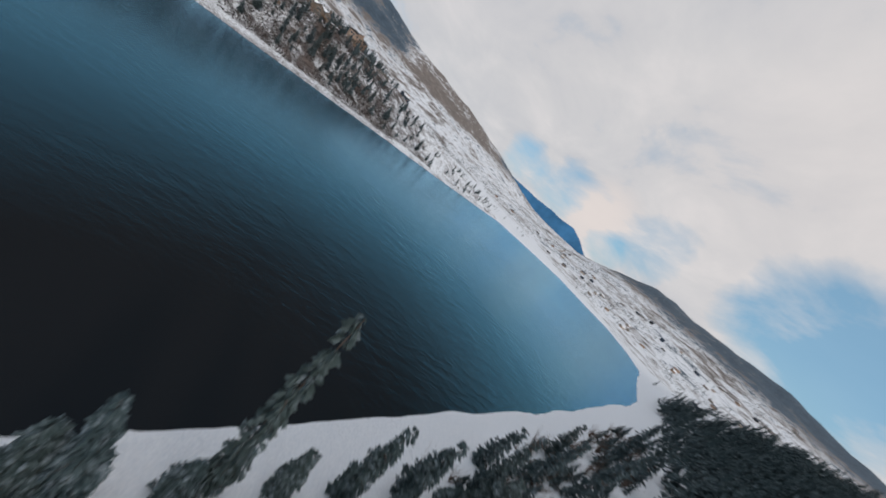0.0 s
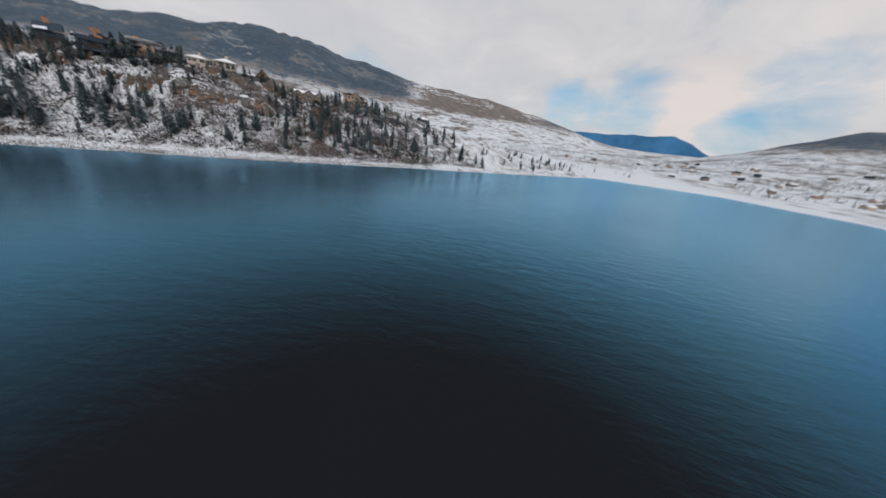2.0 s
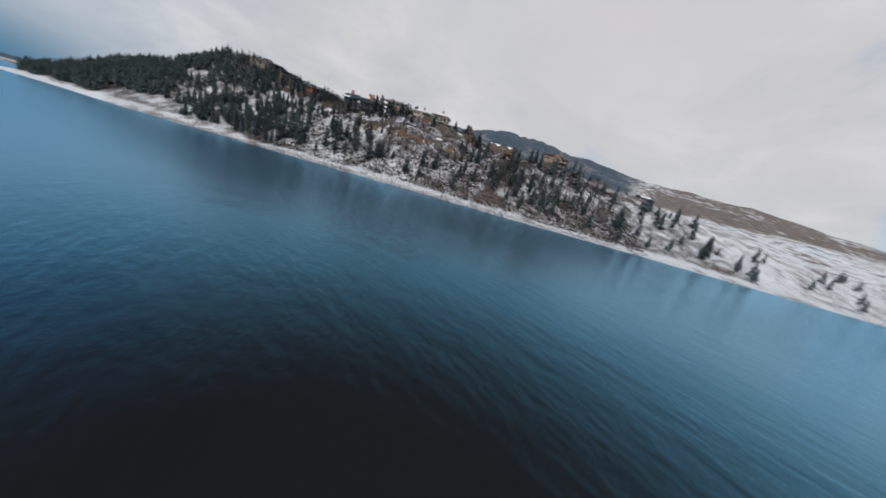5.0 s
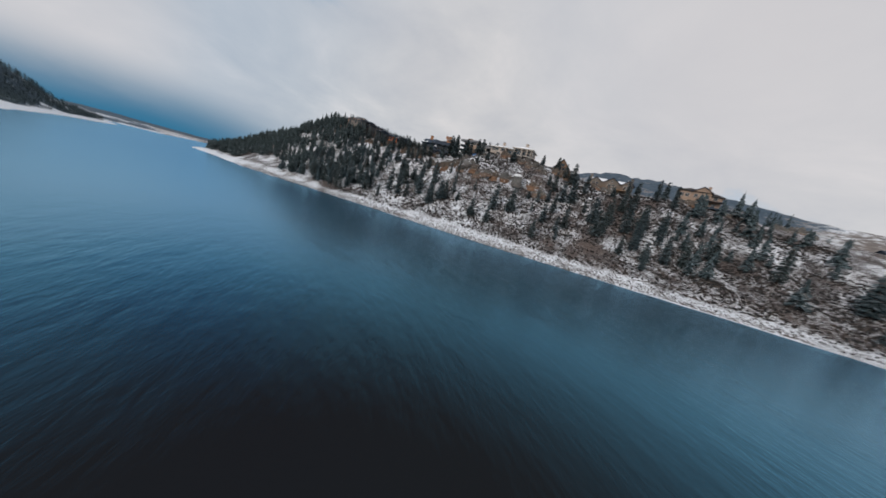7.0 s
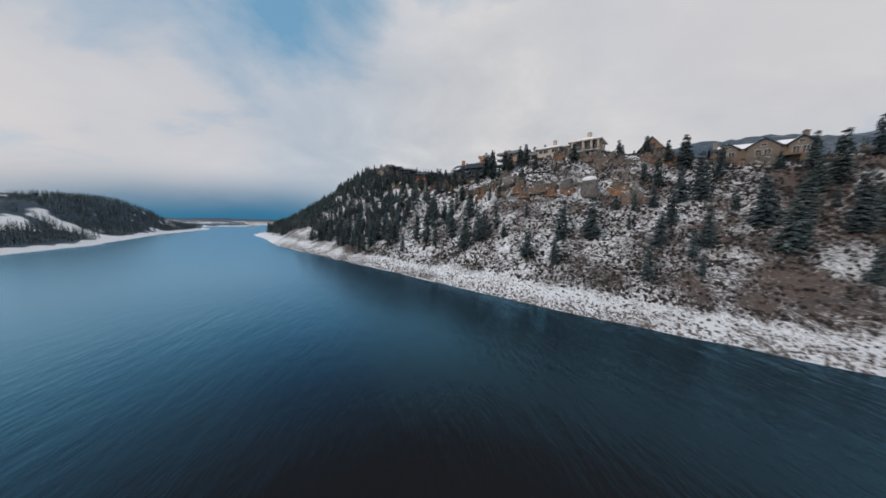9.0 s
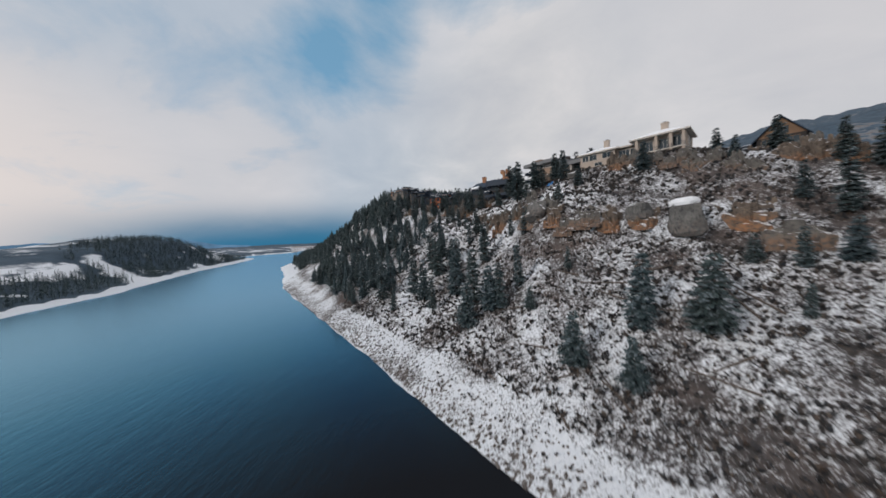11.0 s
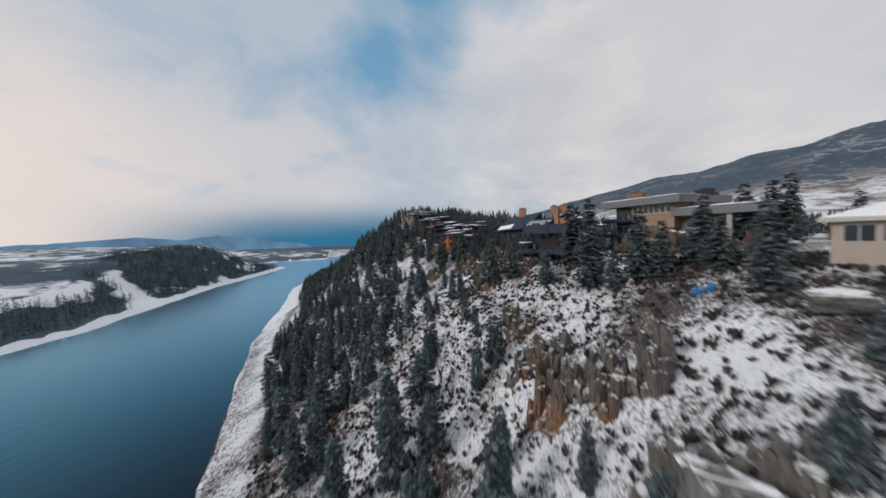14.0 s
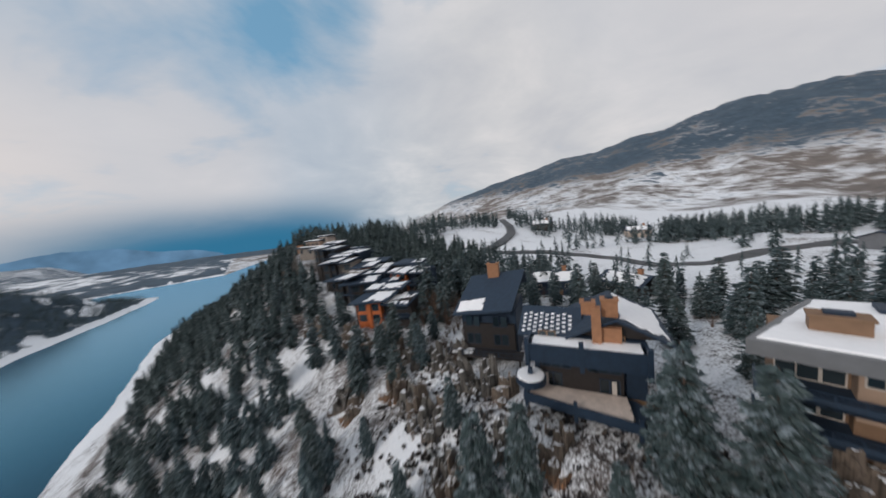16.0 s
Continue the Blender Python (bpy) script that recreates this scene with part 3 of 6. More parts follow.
PICK, STANDING = random.Random(5), []
CHOSEN = [
    (-14.1, 33.8, 8, 0), (-14.6, 42.9, 8.7, 0), (14.5, 34.2, 9, 4), (8.1, 42.1, 12, 0), (33, 39.4, 10.5, 1), (-20.8, 60, 14, 2), (-2.1, 57.3, 4.5, 3), (73, 50.3, 14, 1),
    (38, 33.8, 10.5, 4), (85.7, 39.7, 14, 2), (-31.7, 56.2, 12, 4), (-22.8, 46.8, 10, 0), (-44.1, 74.9, 14, 2), (-37.3, 57, 12, 0), (-44.2, 56.2, 13, 2), (-15.5, 79.2, 11, 4),
    (33.3, 64.2, 5.3, 3), (32.2, 73.5, 5.7, 3), (39.3, 57.7, 7.9, 0), (45.7, 59.9, 6.5, 1), (84.6, 64, 9.1, 1), (67, 68.1, 6.3, 0), (55.5, 46.3, 14.5, 2), (81.2, 70.9, 8, 5),
    (75.2, 69.1, 6.7, 5), (45.7, 100.8, 11, 0), (42.3, 103.9, 11.5, 5), (67.6, 48.8, 14, 1), (71.6, 40.9, 13.5, 1), (98.6, 34.6, 14, 2), (126.3, 30, 14, 2), (77.2, 133, 12.5, 0),
    (115, 139, 14, 2), (116.8, 84.1, 10.5, 0), (70.6, 134.5, 8.5, 4), (66.5, 124.6, 12, 0), (61.8, 143.6, 11.5, 4), (110.1, 72.5, 10, 0), (51.5, 140.7, 11, 0), (51.7, 42.6, 13, 1),
    (35.3, 38.4, 10.5, 4), (31.4, 44.1, 9.5, 5), (1, 44.6, 11.5, 4), (6.7, 35, 7.8, 4), (-65.2, 54, 11, 0), (-74, 60.5, 11, 4), (-90.4, 58.3, 14, 2), (-49.5, 59.2, 12, 0),
    (-110.2, 57.1, 14, 4), (-154.8, 52.7, 14, 4), (-3, 96, 9, 4), (8, 103, 9, 0), (-53, 92, 11, 2), (-57, 100, 10, 0), (83.8, 62.5, 9.5, 1), (44.2, 105.9, 11, 0),
    (109.4, 62, 14, 2), (120.8, 52.7, 14, 1), (94.6, 78, 7.1, 0), (111.5, 73.2, 9, 0), (64.4, 40.2, 14, 2), (85.6, 36.3, 14, 2), (67.7, 63.8, 9, 5), (26, 40, 5, 4),
    (67.5, 125.2, 9, 0), (64.5, 137.2, 10.5, 4), (62.4, 142, 11.5, 2), (72.3, 133.3, 8.5, 1), (80.3, 151.2, 12.5, 0), (76.3, 143.6, 9, 5), (57.8, 145, 9, 0), (55.3, 146.2, 9, 4),
    (53, 149, 9.5, 1), (50, 147.5, 8.5, 0), (111.4, 146.5, 12, 5), (131, 112.5, 14, 2), (127, 112.5, 14, 0), (125.4, 116.6, 14, 2), (125.1, 122.3, 13, 4), (123.1, 116.6, 12, 0),
    (136.8, 119.7, 13, 1), (132.9, 135.5, 13, 0), (117.4, 93.2, 11, 0), (119.4, 85.8, 11, 4), (135.2, 82.2, 13, 2), (116.1, 89.3, 10.5, 1), (180, 90.5, 13, 0), (127.1, 84.6, 10, 0),
    (147.6, 80.7, 12, 2), (139.5, 87, 11.5, 1), (113, 95.9, 8.5, 4), (112.7, 100.6, 8, 0), (170.6, 84, 13, 2), (155.1, 76.3, 12.5, 0), (82.9, 132.3, 10, 1), (108, 93, 9, 0),
    (160, 86, 12, 1), (165, 91, 12, 0), (150, 88, 11, 4), (121, 104.5, 11, 1), (117, 108, 11, 0), (118, 120, 12, 2), (112, 118, 11, 0), (108, 126, 12, 4),
    (100, 122, 10, 1), (66, 112, 9, 0), (64.5, 106, 8, 5), (61.0, 83.8, 14, 2), (65.7, 91.0, 13.5, 4), (70.3, 91.5, 14.5, 2), (71.2, 95.2, 13, 4), (62.6, 87.3, 7.4, 3),
    (72.2, 86, 7.4, 3), (86.3, 82.8, 12, 0), (82.8, 86, 11, 1), (74, 87.6, 8.5, 5), (52.6, 83.5, 11, 4), (50, 83.7, 8.8, 0), (56.4, 83.7, 6.3, 3), (44, 83.1, 7, 4),
    (48.2, 90, 8, 4), (94.5, 87.5, 8, 0), (93, 74.4, 8.5, 1), (67.2, 66.9, 9, 0), (84, 62.7, 9, 1), (91.1, 126, 13, 0), (48.6, 150, 13, 2),
    (17.0, 74.8, 7.5, 4), (50.5, 53.6, 12, 1), (41.6, 39.7, 14, 5), (38.7, 78.3, 9.5, 1), (54.8, 57.8, 7.8, 0), (88.7, 74.3, 8, 5), (2.6, 82, 5, 3),
    (46.5, 86, 9.5, 0),
    (100, 132, 11, 0), (96, 136, 10, 4), (107, 133, 12, 2), (86, 141, 10, 1), (94, 144, 11, 0), (104, 128, 10, 5), (90, 134, 9, 4), (79, 124, 9, 0), (74, 119, 8, 3), (60, 128, 9, 1), (56, 133, 10, 4), (70, 142, 11, 0), (66, 131, 9, 5),
]
chosen_trees()


def bank_trees():
    """Tall trees on the snowy bank that the flight leaves."""
    for s, n, tall, kind in ((0, -199, 27, 5), (9, -196.6, 14, 0), (-12, -203.5, 15, 1), (-20, -206, 14, 0), (-5.6, -201.4, 9, 1), (2.5, -198.7, 7, 3), (11.4, -195.4, 10, 4), (-32, -210, 17, 2), (-40, -207, 13, 1),
                             (-48, -213, 16, 0), (-57, -219, 17, 2), (-66, -212, 13, 0), (-75, -222, 16, 1), (-86, -226, 17, 2), (-26, -212, 13, 4), (-98, -222, 14, 0), (-110, -228, 15, 1)):
        tree(s, n, tall, kind, PICK, min(1.0, 10.0 / tall), "conifers on the bank", "dark conifer standing on the snowy lake bank")


bank_trees()


def scatter_trees():
    rng, distant = random.Random(11), []
    # along from, to; inland from the water from, to; how many; spacing; height from, to
    for s0, s1, m0, m1, count, gap, h0, h1 in ((78, 165, 12, 40, 54, 4.2, 6, 13), (44, 80, 14, 40, 16, 4.5, 6, 11), (84, 165, 40, 62, 34, 5.0, 5, 11), (-60, 45, 13, 40, 12, 8, 4, 7), (-90, -6, 22, 66, 66, 4.0, 5, 12),
                                       (-175, -60, 12, 80, 48, 5, 6, 12), (-335, -170, 12, 60, 34, 6, 5, 10), (95, 165, 64, 82, 16, 4, 7, 11), (-120, 70, 100, 135, 20, 7, 8, 12), (15, 40, 74, 80, 3, 5, 4, 6)):
        for _ in range(count):
            s, m = rng.uniform(s0, s1), rng.uniform(m0, m1)
            n = float(table(s, R_SHORE)) + m
            if clear_of_houses(s, n, 1.5) and free_of(STANDING, s, n, gap):
                tall = rng.uniform(h0, h1)
                if s < -62:
                    distant.append((*at(s, n), height(s, n), tall, tall * rng.uniform(0.17, 0.25)))
                else:
                    tree(s, n, tall, rng=rng)
    far_wood("distant_conifers", rng, distant, "dark conifers scattered over the low end of the bluff", 80)


scatter_trees()


def spots_in(rng, count, s0, s1, n0, n1, h0, h1, keep):
    s, n = np.array([rng.uniform(s0, s1) for _ in range(count)]), np.array([rng.uniform(n0, n1) for _ in range(count)])
    z, d = ground(s, n)
    out = []
    for a, b, h, e in zip(s, n, z, d):
        if e > 12 and keep(a, b, e):
            tall = rng.uniform(h0, h1)
            out.append((*at(a, b), h, tall, tall * rng.uniform(0.16, 0.24)))
    return out


def woods():
    rng = random.Random(21)
    clump = lambda a, b, k, lim: float(fbm(np.array([a / k]), np.array([b / k]), 51)[0]) > lim
    # the belt behind the houses
    sp = spots_in(rng, 1500, 125, 420, 112, 330, 8, 13, lambda a, b, e: clump(a, b, 30, 0.44) and clear_of_houses(a, b, 4) and near_road(a, b) > 7 and not (a < 190 and b > 150 and b < 240))
    sp += spots_in(rng, 900, -60, 135, 250, 305, 8, 13, lambda a, b, e: clump(a, b, 22, 0.36) and near_road(a, b) > 6)
    sp += spots_in(rng, 460, -150, 128, 126, 250, 6, 11, lambda a, b, e: clump(a, b, 18, 0.48) and near_road(a, b) > 7 and clear_of_houses(a, b, 3))
    sp += spots_in(rng, 150, 104, 190, 112, 165, 7, 12, lambda a, b, e: clear_of_houses(a, b, 1))
    sp += spots_in(rng, 300, 300, 640, 100, 330, 8, 13, lambda a, b, e: True)
    far_wood("conifer_belt", rng, sp, "belt of dark conifers on the snowy flat behind the houses")
    # the cape
    sp = spots_in(rng, 1250, 155, 400, 30, 125, 8, 12, lambda a, b, e: e > (22 if 165 < a < 265 else 13) and clump(a, b, 25, 0.33) and clear_of_houses(a, b, 1))
    far_wood("slope_wood", rng, sp, "dense dark conifers on the steep slope above the lake", 70)
    sp = spots_in(rng, 900, 380, 640, 45, 260, 8, 12, lambda a, b, e: clump(a, b, 40, 0.33))
    far_wood("cape_wood", rng, sp, "dense dark conifers over the wooded cape")
    # under and between the single trees of the bluff
    sp = spots_in(rng, 260, 92, 172, 28, 76, 3.0, 9, lambda a, b, e: e > 11 and (a > 72 or b < 60) and clump(a, b, 12, 0.44) and rng.random() < step(52, 95, np.array(a)) + 0.12 and clear_of_houses(a, b, 0))
    far_wood("bluff_wood", rng, sp, "dense young and old conifers between the taller trees", 90)
    sp = spots_in(rng, 240, 128, 215, 108, 150, 9, 14, lambda a, b, e: clear_of_houses(a, b, 2) and near_road(a, b) > 6)
    far_wood("ridge_wood", rng, sp, "tall dark conifers along the ridge behind the condos", 80)
    # across the lake
    sp = spots_in(rng, 17000, 120, 700, -290, 20, 5, 8.5, lambda a, b, e: float(far_trees(np.array(a), np.array(b), np.array(e))) > 0.5)
    far_wood("far_shore_wood", rng, sp, "dark conifer woods on the snowy far shore", 8)
    # the near bank where the flight begins
    sp = spots_in(rng, 1300, -420, 160, -420, -212, 7, 13, lambda a, b, e: e > 15 and clump(a, b, 35, 0.42))
    sp += spots_in(rng, 620, -330, -120, -345, -232, 11, 17, lambda a, b, e: e > 14 and (a < -150 or b < -246))
    sp += spots_in(rng, 900, -300, -70, -340, -234, 11, 17, lambda a, b, e: e > 22 and b < -226 + 0.12 * (a + 60))
    far_wood("bank_wood", rng, sp, "conifers on the snowy bank of the lake", 30)
    sp = spots_in(rng, 240, -135, 2, -228, -199, 2.5, 7, lambda a, b, e: e > 7 and clump(a, b, 9, 0.42))
    far_wood("bank_thicket", rng, sp, "young bluish conifers crowding the snowy bank", 80)
    # the flat beyond the southern beach
    sp = spots_in(rng, 9000, -1300, -330, -500, 600, 3, 8, lambda a, b, e: e > 55 and clump(a, b, 55, 0.52))
    far_wood("valley_wood", rng, sp, "scattered trees over the snowy valley floor", 12)


ROAD = [(330, 420), (298, 374), (240, 310), (186, 247), (165, 205), (158, 181), (140, 190), (123, 196), (101, 198), (82, 194), (68, 195), (56, 212), (30, 230), (-40, 240), (-150, 250)]


def near_road(s, n):
    best = 1e9
    for (ax, ay), (bx, by) in zip(ROAD, ROAD[1:]):
        ux, uy = bx - ax, by - ay
        t = min(1, max(0, ((s - ax) * ux + (n - ay) * uy) / (ux * ux + uy * uy)))
        best = min(best, math.hypot(s - ax - t * ux, n - ay - t * uy))
    return best


def build_road():
    pts = []
    R = [Vector(p) for p in ROAD]
    for i in range(len(R) - 1):
        p0, p1, p2, p3 = R[max(i - 1, 0)], R[i], R[i + 1], R[min(i + 2, len(R) - 1)]
        for k in range(12):
            t = k / 12
            pts.append(0.5 * (2 * p1 + (p2 - p0) * t + (2 * p0 - 5 * p1 + 4 * p2 - p3) * t * t + (3 * p1 - p0 - 3 * p2 + p3) * t ** 3))
    v, fc = [], []
    for i, p in enumerate(pts):
        q = pts[min(i + 1, len(pts) - 1)] - pts[max(i - 1, 0)]
        side = Vector((-q.y, q.x)).normalized() * 3.2
        zs = [height(p.x + side.x * k, p.y + side.y * k) for k in (-1, 0, 1)]
        for k in (-1, 1):
            e = p + side * k
            v.append((*at(e.x, e.y), max(zs) + 0.12))
            v.append((*at(e.x, e.y), max(zs) - 0.8))
        if i:
            b = 4 * i
            fc += [(b - 4, b - 2, b + 2, b), (b - 3, b - 4, b, b + 1), (b - 2, b - 1, b + 3, b + 2)]
    tagged(new("road", mesh_from("road", v, fc, plain("wet_asphalt", (0.05, 0.052, 0.058), 0.6, vary=0.3, scale=0.4))), "dark winding asphalt road through the snow", "road", kind="structure")


build_road()
woods()


# ---- rocks ----
def noise_vec(nt, co):
    t = nt.nodes.new("ShaderNodeTexNoise")
    t.inputs["Scale"].default_value, t.inputs["Detail"].default_value = 1.6, 3
    nt.links.new(co, t.inputs["Vector"])
    return t.outputs["Color"]


def rock_material(name, a, b, c, rust):
    mat, nt, p = material(name)
    co = nt.nodes.new("ShaderNodeTexCoord").outputs["Object"]
    n1, n2 = noise_node(nt, 0.9, 6, 0.65, co, 0.7), noise_node(nt, 5.0, 5, 0.6, co)
    col = ramp_node(nt, n1, [(0.33, a), (0.5, b), (0.66, c)])
    col = mix_node(nt, 0.4, col, ramp_node(nt, n2, [(0.3, tuple(0.5 * v for v in a)), (0.7, c)]))
    lo = nt.nodes.new("ShaderNodeSeparateXYZ")
    nt.links.new(co, lo.inputs[0])
    crack = nt.nodes.new("ShaderNodeTexVoronoi")
    crack.feature, crack.inputs["Scale"].default_value = "DISTANCE_TO_EDGE", 2.4
    mp = nt.nodes.new("ShaderNodeMapping")
    mp.inputs["Scale"].default_value = (1.5, 1.5, 0.4)
    wob = mix_node(nt, 0.35, co, noise_vec(nt, co), "ADD")
    nt.links.new(wob, mp.inputs[0])
    nt.links.new(mp.outputs[0], crack.inputs["Vector"])
    gap = ramp_node(nt, math_node(nt, "ADD", crack.outputs["Distance"], math_node(nt, "MULTIPLY", n2, 0.12)), [(0.05, (0.2, 0.2, 0.2)), (0.10, (1, 1, 1))])
    col = mix_node(nt, gap, tuple(0.35 * v for v in a), col)
    seam = ramp_node(nt, math_node(nt, "ADD", lo.outputs[2], math_node(nt, "MULTIPLY", n1, 0.9)), [(0.0, (1, 1, 1)), (0.40, (0, 0, 0))])
    col = mix_node(nt, math_node(nt, "MULTIPLY", math_node(nt, "MULTIPLY", seam, rust), ramp_node(nt, n2, [(0.42, (0.1, 0.1, 0.1)), (0.6, (1, 1, 1))])), col, (0.32, 0.15, 0.07))
    g = nt.nodes.new("ShaderNodeNewGeometry")
    sep = nt.nodes.new("ShaderNodeSeparateXYZ")
    nt.links.new(g.outputs["Normal"], sep.inputs[0])
    up = ramp_node(nt, math_node(nt, "ADD", sep.outputs[2], math_node(nt, "MULTIPLY", n2, 0.3)), [(0.92, (0, 0, 0)), (1.0, (1, 1, 1))])
    nt.links.new(mix_node(nt, up, col, (0.8, 0.8, 0.82)), p.inputs["Base Color"])
    p.inputs["Roughness"].default_value = 0.9
    nt.links.new(bump_node(nt, math_node(nt, "ADD", n1, math_node(nt, "MULTIPLY", n2, 0.4)), 0.9, 0.4), p.inputs["Normal"])
    return mat


SNOW = plain("roof_snow", (0.88, 0.88, 0.90), 0.7, vary=0.05, scale=1.5, bump=0.3, grain=4, depth=0.05)
GREY_ROCK = rock_material("grey_rock", (0.065, 0.062, 0.060), (0.135, 0.125, 0.115), (0.23, 0.205, 0.18), 0.5)
SLAB_ROCK = rock_material("slab_rock", (0.075, 0.074, 0.074), (0.145, 0.140, 0.135), (0.225, 0.210, 0.195), 0.12)
RUST_ROCK = rock_material("rust_rock", (0.070, 0.058, 0.050), (0.140, 0.108, 0.086), (0.22, 0.168, 0.128), 0.9)


def rock_mesh(name, rng, mat):
    """A broken crag: one skin over columns of uneven height, split by upright joints and stepped down to the lake."""
    na, nb = 40, 28
    off = Vector((rng.uniform(0, 50), rng.uniform(0, 50), 0))
    v, fc = [], []
    for i in range(na + 1):
        for j in range(nb + 1):
            x, y = 2.0 * i / na - 1, 1.6 * j / nb - 0.8
            q = Vector((x * 2.1, y * 2.6, 0)) + off
            near, spot = noise.voronoi(q)
            c = spot[0]
            rnd = noise.cell(c * 7.3)
            flat = ((c.x - off.x) / 2.1, (c.y - off.y) / 2.6)
            tilt = 0.5 * (noise.cell(c * 3.1) - 0.5) * (x - flat[0]) + 0.45 * (noise.cell(c * 5.7) - 0.3) * (y - flat[1])
            top = 0.45 + 0.75 * flat[1] + 0.32 * (rnd - 0.5) - 0.55 * flat[0] ** 2 + tilt
            top -= 0.22 * max(0.0, 1 - (near[1] - near[0]) / 0.10)
            edge = min(1.0, (1.02 - abs(flat[0])) / 0.3, (flat[1] + 0.85) / 0.35)
            z = -1.1 + (top + 1.1) * max(0.0, edge)
            if i in (0, na) or j in (0, nb):
                z = -1.1
            w = 0.045 * noise.noise(Vector((x * 7, y * 7, z * 2)) + off)
            v.append((x + w + rng.uniform(-0.012, 0.012), y + 0.06 * (z + 1) + w, z + 0.05 * noise.noise(q * 4)))
    for i in range(na):
        for j in range(nb):
            k = i * (nb + 1) + j
            fc.append((k, k + nb + 1, k + nb + 2, k + 1))
    return mesh_from(name, v, fc, mat)


RNG_ROCK = random.Random(31)
ROCKS = {m.name: [rock_mesh("boulder", RNG_ROCK, m) for _ in range(4)] for m in (GREY_ROCK, RUST_ROCK)}


def outcrop(s, n, length, tall, deep, rust, blocks, turn=0.0, label=""):
    """A ledge of broken rock along the slope, built of blocks side by side."""
    ob = thing("rock_outcrop", s, n, height(s, n), turn, label or "broken grey and rust-brown rock ledge with snow on top", "rock", "rock ledges on the bluff")
    blocks = max(1, round(blocks * 0.45))
    for i in range(blocks):
        u = (i + 0.5) / blocks - 0.5
        mats = RUST_ROCK if RNG_ROCK.random() < rust else GREY_ROCK
        o = new("boulder", RNG_ROCK.choice(ROCKS[mats.name]))
        w, h = length / blocks * RNG_ROCK.uniform(0.75, 1.15), tall * RNG_ROCK.uniform(0.7, 1.15)
        x, y = u * length, deep * RNG_ROCK.uniform(-0.3, 0.3)
        wx = (Matrix.Rotation(radians(turn), 2) @ Vector((x, y)))
        zz = height(s - wx.x, n + wx.y) - height(s, n)
        o.parent = ob
        o.matrix_basis = pose(x, y, zz + h * 0.12, RNG_ROCK.uniform(-7, 7), RNG_ROCK.uniform(-7, 7), RNG_ROCK.uniform(-18, 18)) @ Matrix.Diagonal((w * 0.72, deep * 0.75, h * 0.9, 1))
    return ob


OUTCROPS = [
    (36, 60.5, 9, 3.6, 4.5, 0.1, 5, 14), (27, 57.5, 10, 3.4, 4.5, 0.5, 7, 0), (20, 57.5, 6, 3.0, 4, 0.3, 5, -4), (13.5, 59.5, 5, 3.2, 4, 0.2, 3, -10), (0, 65, 7, 4.2, 4.5, 0.9, 3, -8), (-6, 63, 6, 3.4, 4, 0.6, 3, 0),
    (49, 65.5, 13, 4.6, 4, 0.75, 11, 14), (59, 68.5, 8, 4.0, 4, 0.5, 6, 12), (69, 74, 8, 3.6, 4, 0.4, 6, 10), (90, 82, 9, 4.5, 4, 0.5, 7, 0), (100, 86, 8, 4.6, 4, 0.4, 6, 0), (108, 87, 7, 5, 4, 0.4, 5, 0), (118, 82, 7, 5, 4, 0.5, 4, 0),
    (23, 78.5, 8, 3.6, 4, 0.6, 6, 0), (13, 78, 8, 3.0, 4, 0.4, 6, 0), (4, 79, 12, 3.4, 4, 0.3, 8, 0), (-8, 84, 11, 4, 5, 0.6, 7, 0), (-3, 97, 12, 3.5, 5, 0.5, 7, 0), (-30, 82, 10, 2.6, 4, 0.4, 6, 0),
    (-68, 103, 13, 3.2, 4, 0.8, 7, 0), (-88, 104, 12, 2.8, 4, 0.4, 6, 0), (-110, 115, 14, 2.8, 4, 0.3, 6, 0), (194, 92, 13, 7, 5, 0.3, 8, 0), (178, 88, 9, 6, 5, 0.3, 5, 0), (146, 86, 10, 5, 5, 0.4, 5, 0), (131, 88, 9, 5, 4, 0.5, 5, 0), (47, 98, 6, 4, 4, 0.8, 4, 0), (55, 95.5, 8, 4.5, 3, 0.7, 5, 0), (60, 96, 4, 3.5, 3, 0.6, 3, 0), (95, 92.5, 12, 4.5, 4, 0.5, 9, 22), (104, 96, 8, 4.5, 4, 0.4, 6, 24), (84, 88, 9, 3.4, 4, 0.4, 6, 20), (112, 92, 8, 4.5, 4, 0.3, 6, 24), (122, 90, 8, 5, 4, 0.5, 5, 30)]
